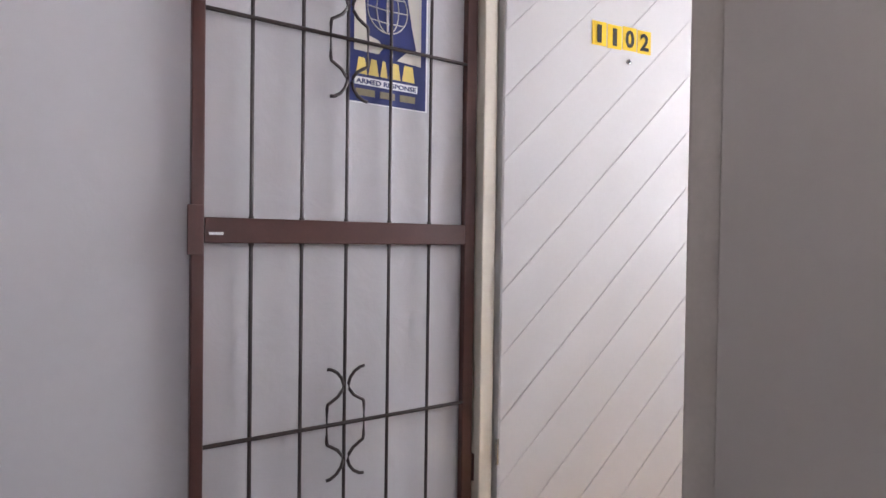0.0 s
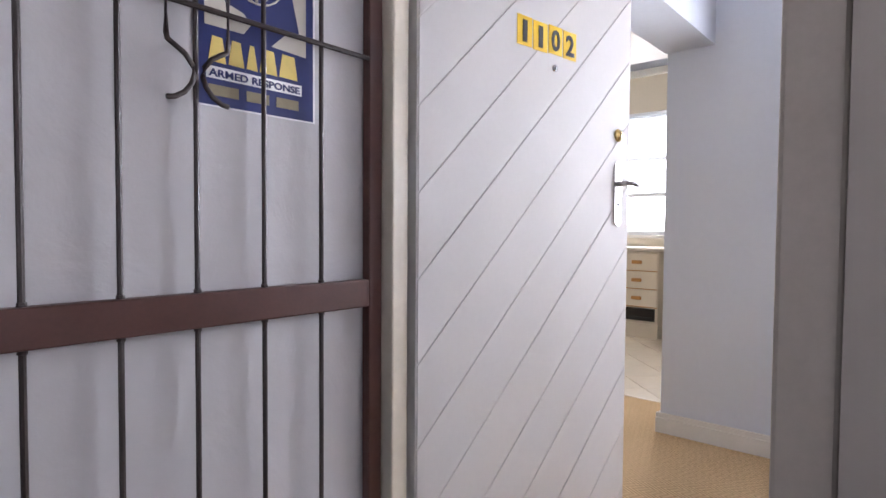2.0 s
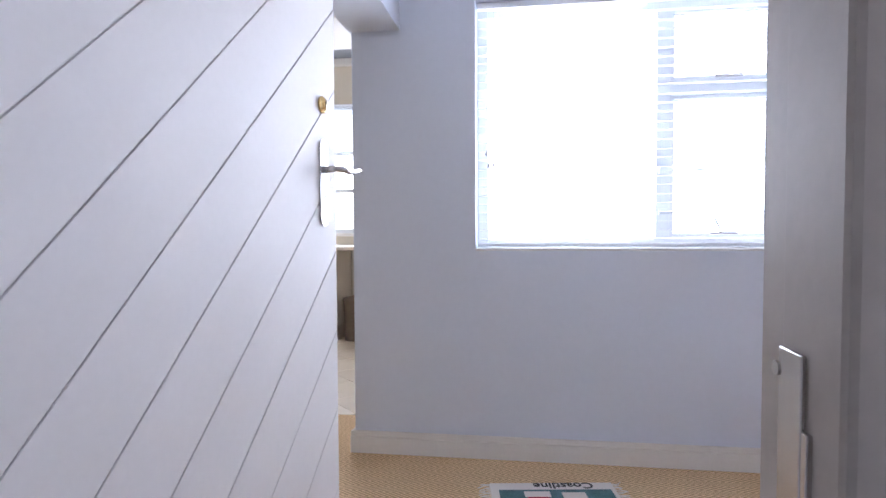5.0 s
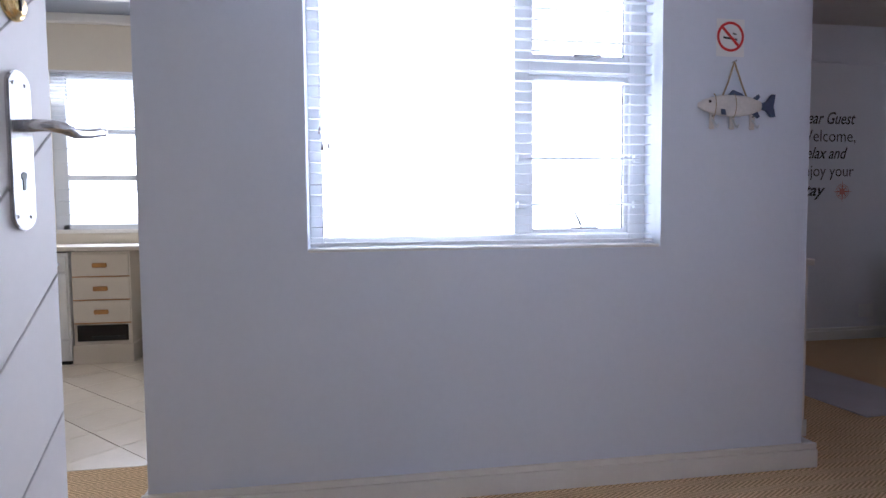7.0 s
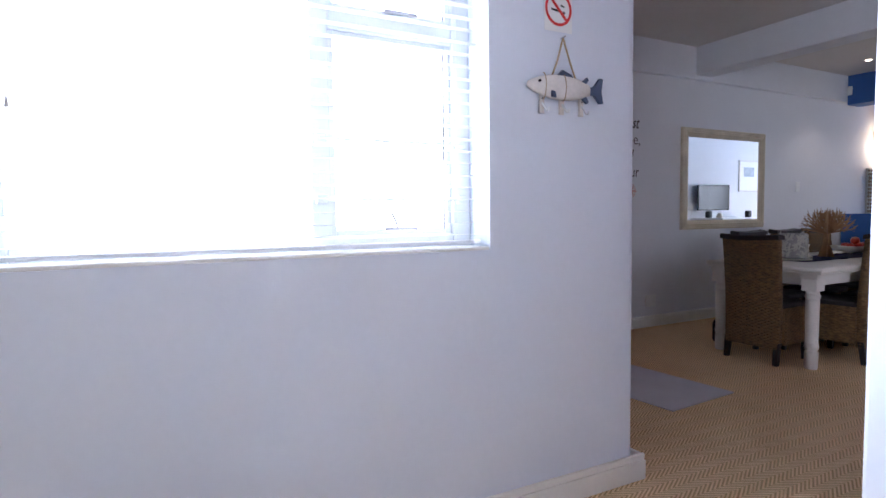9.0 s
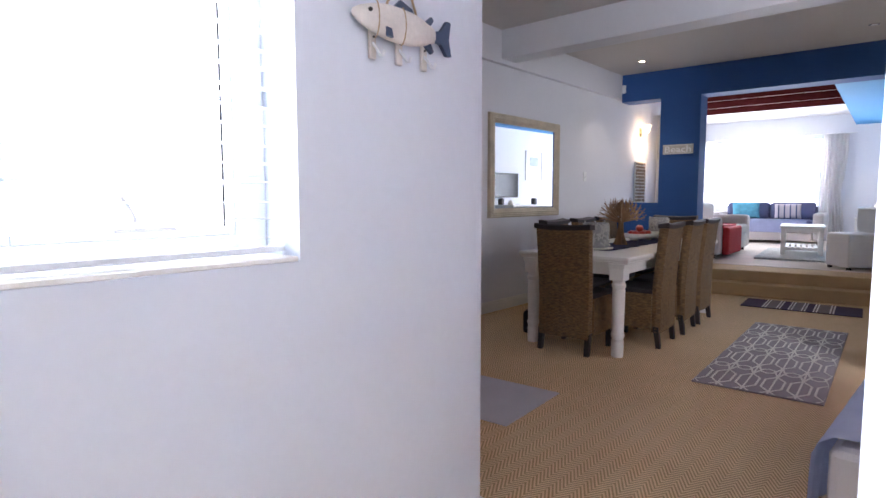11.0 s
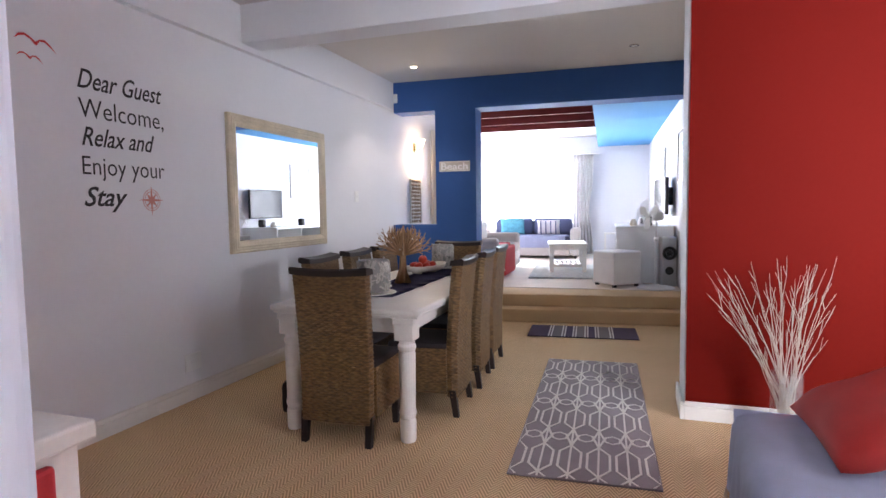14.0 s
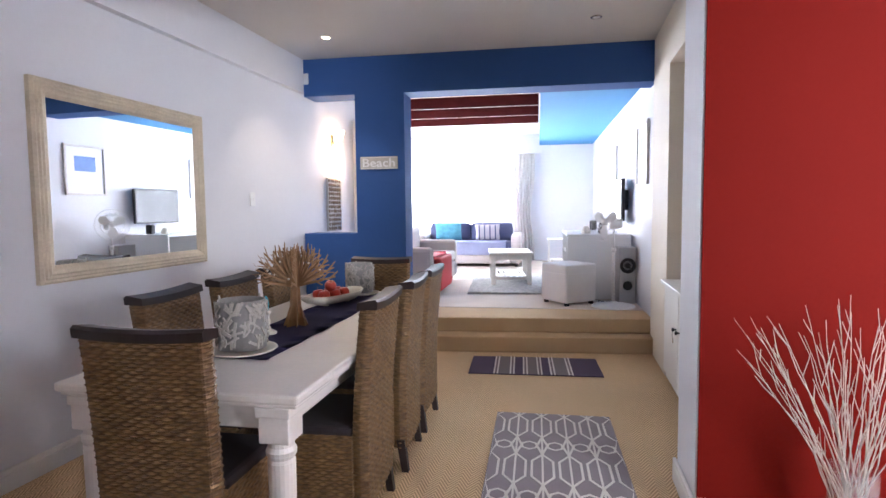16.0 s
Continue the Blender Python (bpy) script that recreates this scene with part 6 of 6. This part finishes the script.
def coffee_table():
    t = thing("coffee_table", "white slatted wooden coffee table", "coffee table", (3.985, -9.87, LF), 9)
    w, l_ = 0.27, 0.42
    part("tabletop", bx(None, ((-w - 0.02, -l_, 0.43), (w + 0.02, l_, 0.465)), r=0.005), TABLE_WHITE, t)
    for x in (-w + 0.03, w - 0.03):
        for y in (-l_ + 0.05, l_ - 0.05):
            part("leg", bx(None, ((x - 0.03, y - 0.03, 0), (x + 0.03, y + 0.03, 0.4295)), r=0.003), TABLE_WHITE, t)
    for x in (-w + 0.02, w - 0.04):
        part("apron", bx(None, ((x, -l_ + 0.081, 0.36), (x + 0.02, l_ - 0.081, 0.4294)), r=0.002), TABLE_WHITE, t)
    for y in (-l_ + 0.04, l_ - 0.06):
        part("end_apron", bx(None, ((-w + 0.061, y, 0.36), (w - 0.061, y + 0.02, 0.4294)), r=0.002), TABLE_WHITE, t)
        part("shelf_rail", bx(None, ((-w + 0.061, y, 0.10), (w - 0.061, y + 0.02, 0.135)), r=0.002), TABLE_WHITE, t)
    for k in range(6):
        x = -w + 0.07 + k * 0.073
        part("shelf_slat", bx(None, ((x, -l_ + 0.03, 0.1355), (x + 0.045, l_ - 0.03, 0.15)), r=0.002), TABLE_WHITE, t)


coffee_table()
sh = thing("shaggy_rug", "grey shaggy rug under the coffee table", "rug", (3.98, -9.75, LF), 6)
part("rug_body", bx(None, ((-0.52, -0.95, 0.001), (0.52, 0.95, 0.03)), r=0.012), SHAG, sh)

ot = thing("ottoman", "white leatherette cube ottoman on short dark feet", "ottoman", (3.18, -8.29, LF), 41)
part("cube", bx(None, ((-0.21, -0.21, 0.035), (0.21, 0.21, 0.45)), r=0.018), LEATHER_WHITE, ot)
part("piping", bx(None, ((-0.213, -0.213, 0.345), (0.213, 0.213, 0.350)), r=0.002), LEATHER_WHITE, ot)
for x in (-0.17, 0.17):
    for y in (-0.17, 0.17):
        part("foot", bx(None, ((x - 0.02, y - 0.02, 0), (x + 0.02, y + 0.02, 0.036)), r=0.002), BLACK_PLASTIC, ot)


def pedestal_fan():
    f = thing("pedestal_fan", "white pedestal fan on a round base, switched off", "fan", (2.715, -8.12, LF), 0)
    bm = bmesh.new()
    lathe(bm, [(0.0, 0.0), (0.225, 0.0), (0.225, 0.012), (0.20, 0.024), (0.06, 0.036), (0.03, 0.06), (0.0, 0.06)], 32)
    part("base", bm, PLASTIC_WHITE, f, smooth=True)
    bm = bmesh.new()
    rod(bm, (0, 0, 0.05), (0, 0, 0.60), 0.017, 12)
    rod(bm, (0, 0, 0.58), (0, 0, 0.63), 0.026, 12)
    rod(bm, (0, 0, 0.60), (0, 0, 0.84), 0.012, 12)
    part("pole", bm, PLASTIC_WHITE, f, smooth=True)
    head = part("motor", bx(None, ((-0.09, -0.05, 0.83), (0.05, 0.04, 0.94)), r=0.03), PLASTIC_WHITE, f)
    hz, R = 0.90, 0.20
    T = Matrix.Translation((0.095, 0.075, hz)) @ pose(0, 0, 0, 0, 82, 42)
    for z, k in ((0.05, 1), (-0.05, -1)):
        bm = bmesh.new()
        n = 40
        for a in range(n):
            q = 2 * math.pi * a / n
            c, s = math.cos(q), math.sin(q)
            tube(bm, [T @ Vector((r * c, r * s, h)) for r, h in ((0.03, z), (0.10, z * 0.95), (0.16, z * 0.7), (R, 0.0))], 0.0013, 4)
        for r, h in ((R, 0.0), (0.135, z * 0.82), (0.04, z)):
            tube(bm, [T @ Vector((r * math.cos(q), r * math.sin(q), h)) for q in [2 * math.pi * i / 32 for i in range(33)]], 0.0028, 5)
        part("grille", bm, PLASTIC_WHITE, f, "white wire guard")
    bm = bmesh.new()
    for b in range(3):
        a0 = b * 2 * math.pi / 3
        pts = [(0.02, -0.02), (0.10, -0.055), (0.165, -0.03), (0.17, 0.03), (0.11, 0.055), (0.02, 0.02)]
        rot = [(x * math.cos(a0) - y * math.sin(a0), x * math.sin(a0) + y * math.cos(a0)) for x, y in pts]
        outline(bm, rot, 0.003, T)
    lathe(bm, [(0.0, -0.02), (0.03, -0.02), (0.034, 0.0), (0.03, 0.025), (0.0, 0.03)], 16, T)
    part("blades", bm, PLASTIC_WHITE, f)


pedestal_fan()


def tv_unit():
    u = new("tv_unit")
    u.matrix_basis = LIV @ pose(-2.33, -2.54, LF)
    tagged(u, "white television unit with open shelves", "tv unit")
    D, L, Hh = 0.70, 1.35, 0.72
    part("end_panel", bx(None, ((0, L - 0.02, 0), (D, L, Hh)), r=0.003), PLASTIC_WHITE, u)
    part("end_panel", bx(None, ((0, 0, 0), (D, 0.02, Hh)), r=0.003), PLASTIC_WHITE, u)
    part("top", bx(None, ((-0.0, -0.01, Hh + 0.0005), (D + 0.01, L + 0.01, Hh + 0.03)), r=0.004), PLASTIC_WHITE, u)
    part("bottom", bx(None, ((0, 0.0205, 0.05), (D, L - 0.0205, 0.07)), r=0.002), PLASTIC_WHITE, u)
    part("divider", bx(None, ((0.0, L / 2 - 0.01, 0.071), (D - 0.01, L / 2 + 0.01, Hh)), r=0.002), PLASTIC_WHITE, u)
    for z in (0.28, 0.49):
        part("shelf", bx(None, ((0.02, 0.0205, z), (D - 0.01, L / 2 - 0.0105, z + 0.016)), r=0.002), PLASTIC_WHITE, u)
    part("drawer", bx(None, ((0.02, L / 2 + 0.0105, 0.072), (D - 0.004, L - 0.0215, 0.36)), r=0.004), PLASTIC_WHITE, u)
    part("back", bx(None, ((-0.006, 0.0, 0.05), (-0.0005, L, Hh))), PLASTIC_WHITE, u)
    for n, lo, hi, lab in (("video_player", (0.15, 0.10, 0.507), (0.50, 0.52, 0.555), "black video player on the unit's shelf"), ("decoder", (0.15, 0.15, 0.297), (0.45, 0.45, 0.34), "black decoder box on the unit's shelf")):
        o = part(n, bx(None, (lo, hi), r=0.004), BLACK_PLASTIC)
        o.matrix_basis = u.matrix_basis
        tagged(o, lab, "video player")
    for y in (0.12, 1.22):
        o = thing("desk_speaker", "small black desktop speaker on the unit", "speaker", (0, 0, 0))
        o.matrix_basis = u.matrix_basis @ Matrix.Translation((0.30, y, Hh + 0.031))
        part("case", bx(None, ((-0.05, -0.045, 0), (0.05, 0.045, 0.13)), r=0.02), BLACK_PLASTIC, o)
    o = thing("small_ornament", "small pale ornament on the unit", "ornament", (0, 0, 0))
    o.matrix_basis = u.matrix_basis @ Matrix.Translation((0.48, 1.15, Hh + 0.031))
    bm = bmesh.new()
    lathe(bm, [(0.0, 0), (0.05, 0), (0.06, 0.03), (0.04, 0.07), (0.025, 0.09), (0.0, 0.09)], 16)
    part("shell", bm, CERAMIC, o, smooth=True)


tv_unit()


def tv():
    t = new("television")
    t.matrix_basis = LIV @ pose(-2.36, -1.68, 1.43, 0, 0, 5.6)
    tagged(t, "black flat television on a wall bracket", "television")
    part("case", bx(None, ((0.12, -0.385, -0.245), (0.165, 0.385, 0.245)), r=0.01), BLACK_PLASTIC, t)
    part("screen", bx(None, ((0.1652, -0.37, -0.225), (0.167, 0.37, 0.230))), SCREEN, t, "dark glossy screen")
    part("bracket", bx(None, ((0.0, -0.10, -0.12), (0.12, 0.10, 0.12)), r=0.004), BLACK_PLASTIC, t)


tv()


def picture(m, w, h, label, ink):
    p = new("framed_picture")
    p.matrix_basis = m
    tagged(p, label, "picture", "framed prints on the living room wall")
    k = 0.025
    part("frame", bx(None, ((-w / 2, -h / 2, 0), (-w / 2 + k, h / 2, 0.025)), ((w / 2 - k, -h / 2, 0), (w / 2, h / 2, 0.025)), ((-w / 2 + k, h / 2 - k, 0), (w / 2 - k, h / 2, 0.0249)), ((-w / 2 + k, -h / 2, 0), (w / 2 - k, -h / 2 + k, 0.0249)), r=0.002), FISH_WHITE, p)
    part("mount", bx(None, ((-w / 2 + k, -h / 2 + k, 0.002), (w / 2 - k, h / 2 - k, 0.010))), PAPER, p)
    part("print", bx(None, ((-w * 0.26, -h * 0.02, 0.0102), (w * 0.26, h * 0.28, 0.0112))), ink, p, "blue print")


PW = LIV @ Matrix.Translation((-2.358, 0, 0))
picture(PW @ Matrix.Translation((0, -0.62, 1.885)) @ FACE_E, 0.60, 0.63, "white-framed blue seascape print on the wall", BLUE_INK)
picture(PW @ Matrix.Translation((0, -2.85, 1.87)) @ FACE_E, 0.60, 0.63, "white-framed pale print on the wall", shader("pale_print_ink", (0.40, 0.45, 0.52), 0.5, var=0.3, scale=9, bump=0.0))

sp = thing("floor_speaker", "grey tower speaker with a black cone beside the fan", "speaker", (2.565, -8.46, LF), 6)
part("cabinet", bx(None, ((-0.09, -0.14, 0.0), (0.09, 0.14, 0.62)), r=0.012), shader("silver_plastic", (0.45, 0.45, 0.46), 0.35, bump=0.05), sp)
bm = bmesh.new()
lathe(bm, [(0.085, 0.0), (0.085, 0.008), (0.072, 0.010), (0.04, -0.004), (0.02, 0.004), (0.0, 0.006)], 24, at(0, 0.14, 0.42, FACE_N))
part("cone", bm, BLACK_PLASTIC, sp, "black speaker cone", smooth=True)
bm = bmesh.new()
lathe(bm, [(0.05, 0.0), (0.05, 0.006), (0.035, 0.0), (0.0, 0.002)], 20, at(0, 0.14, 0.20, FACE_N))
part("bass_port", bm, BLACK_PLASTIC, sp, smooth=True)
rng = random.Random(8)
for k in range(4):
    pts, x, y = [], 2.74 + 0.05 * k, -8.38
    for i in range(14):
        x += rng.uniform(-0.03, 0.05)
        y += rng.uniform(-0.05, 0.03)
        pts.append((min(3.0, max(2.47, x)), y, LF + 0.006))
    o = part("cable", tube(bmesh.new(), pts, 0.004, 6), PLASTIC_WHITE if k % 2 else BLACK_PLASTIC, smooth=True)
    tagged(o, "loose power cable lying on the living room floor", "cable", "cables by the fan")

st = thing("side_table", "small white side table beside the far sofa", "side table", (3.36, -11.95, LF), 3)
part("tabletop", bx(None, ((-0.17, -0.17, 0.50), (0.17, 0.17, 0.525)), r=0.004), TABLE_WHITE, st)
part("shelf", bx(None, ((-0.15, -0.15, 0.15), (0.15, 0.15, 0.17)), r=0.003), TABLE_WHITE, st)
for x in (-0.145, 0.145):
    for y in (-0.145, 0.145):
        part("leg", bx(None, ((x - 0.015, y - 0.015, 0), (x + 0.015, y + 0.015, 0.4995)), r=0.002), TABLE_WHITE, st)

# small cabinet just past the hall corner, and a bag under the table
cb = thing("side_cabinet", "white painted low cabinet standing behind the wall end", "cabinet", (3.84, -1.18, 0), 0)
part("body", bx(None, ((0.0, -0.25, 0.0), (0.42, 0.0, 0.90)), r=0.004), TABLE_WHITE, cb)
part("top", bx(None, ((-0.022, -0.27, 0.9005), (0.44, 0.0, 0.935)), r=0.006), TABLE_WHITE, cb)
part("plinth", bx(None, ((-0.008, -0.258, 0.0), (-0.0005, 0.0, 0.09)), r=0.002), TABLE_WHITE, cb)
tw = thing("red_cloth", "red cloth hung against the side of the white cabinet", "cloth", (3.84, -1.30, 0))
part("cloth", bx(None, ((-0.022, -0.075, 0.10), (-0.001, 0.075, 0.885)), r=0.008), FABRIC_RED, tw)
bg = thing("black_bag", "small black bag standing by the table leg", "bag", (5.06, -3.84, 0), 20)
part("pouch", bx(None, ((-0.045, -0.08, 0.0), (0.045, 0.08, 0.20)), r=0.03), CUSHION_DARK, bg)
bm = bmesh.new()
tube(bm, [(0, -0.05, 0.19), (0.0, -0.045, 0.24), (0, 0.0, 0.26), (0, 0.045, 0.24), (0, 0.05, 0.19)], 0.006, 6)
part("strap", bm, CUSHION_DARK, bg)

# ---- kitchen floor tiles, laid diagonally ----
tiles = bpy.data.objects["floor_kitchen"]
half = 0.163
me = finish("tile", bx(None, ((-half, -half, -0.006), (half, half, 0.0)), r=0.0025), TILE)
n = 0
for i in range(-14, 15):
    for j in range(-14, 15):
        x, y = 5.26 + (i - j) * 0.2333, 2.8 + (i + j) * 0.2333
        pts = [(x + dx, y + dy) for dx, dy in ((0.23, 0), (-0.23, 0), (0, 0.23), (0, -0.23))]
        if all(4.07 < px < 6.79 and 1.70 < py < 3.89 for px, py in pts):
            o = new("tile", me)
            o.parent = tiles
            o.matrix_basis = pose(x, y, 0.0005, 0, 0, 45)
        elif 3.9 < x < 6.95 and 1.55 < y < 4.05:
            poly = [(x + 0.2305, y), (x, y + 0.2305), (x - 0.2305, y), (x, y - 0.2305)]
            for ax, lim, sg in ((0, 4.065, 1), (0, 6.795, -1), (1, 1.695, 1), (1, 3.895, -1)):
                out = []
                for a, b in zip(poly, poly[1:] + poly[:1]):
                    da, db = sg * (a[ax] - lim), sg * (b[ax] - lim)
                    if da >= 0:
                        out.append(a)
                    if da * db < 0:
                        k = da / (da - db)
                        out.append((a[0] + k * (b[0] - a[0]), a[1] + k * (b[1] - a[1])))
                poly = out
                if len(poly) < 3:
                    break
            if len(poly) >= 3:
                part("tile", outline(bmesh.new(), poly, 0.006, Matrix.Translation((0, 0, -0.0055))), TILE, tiles)
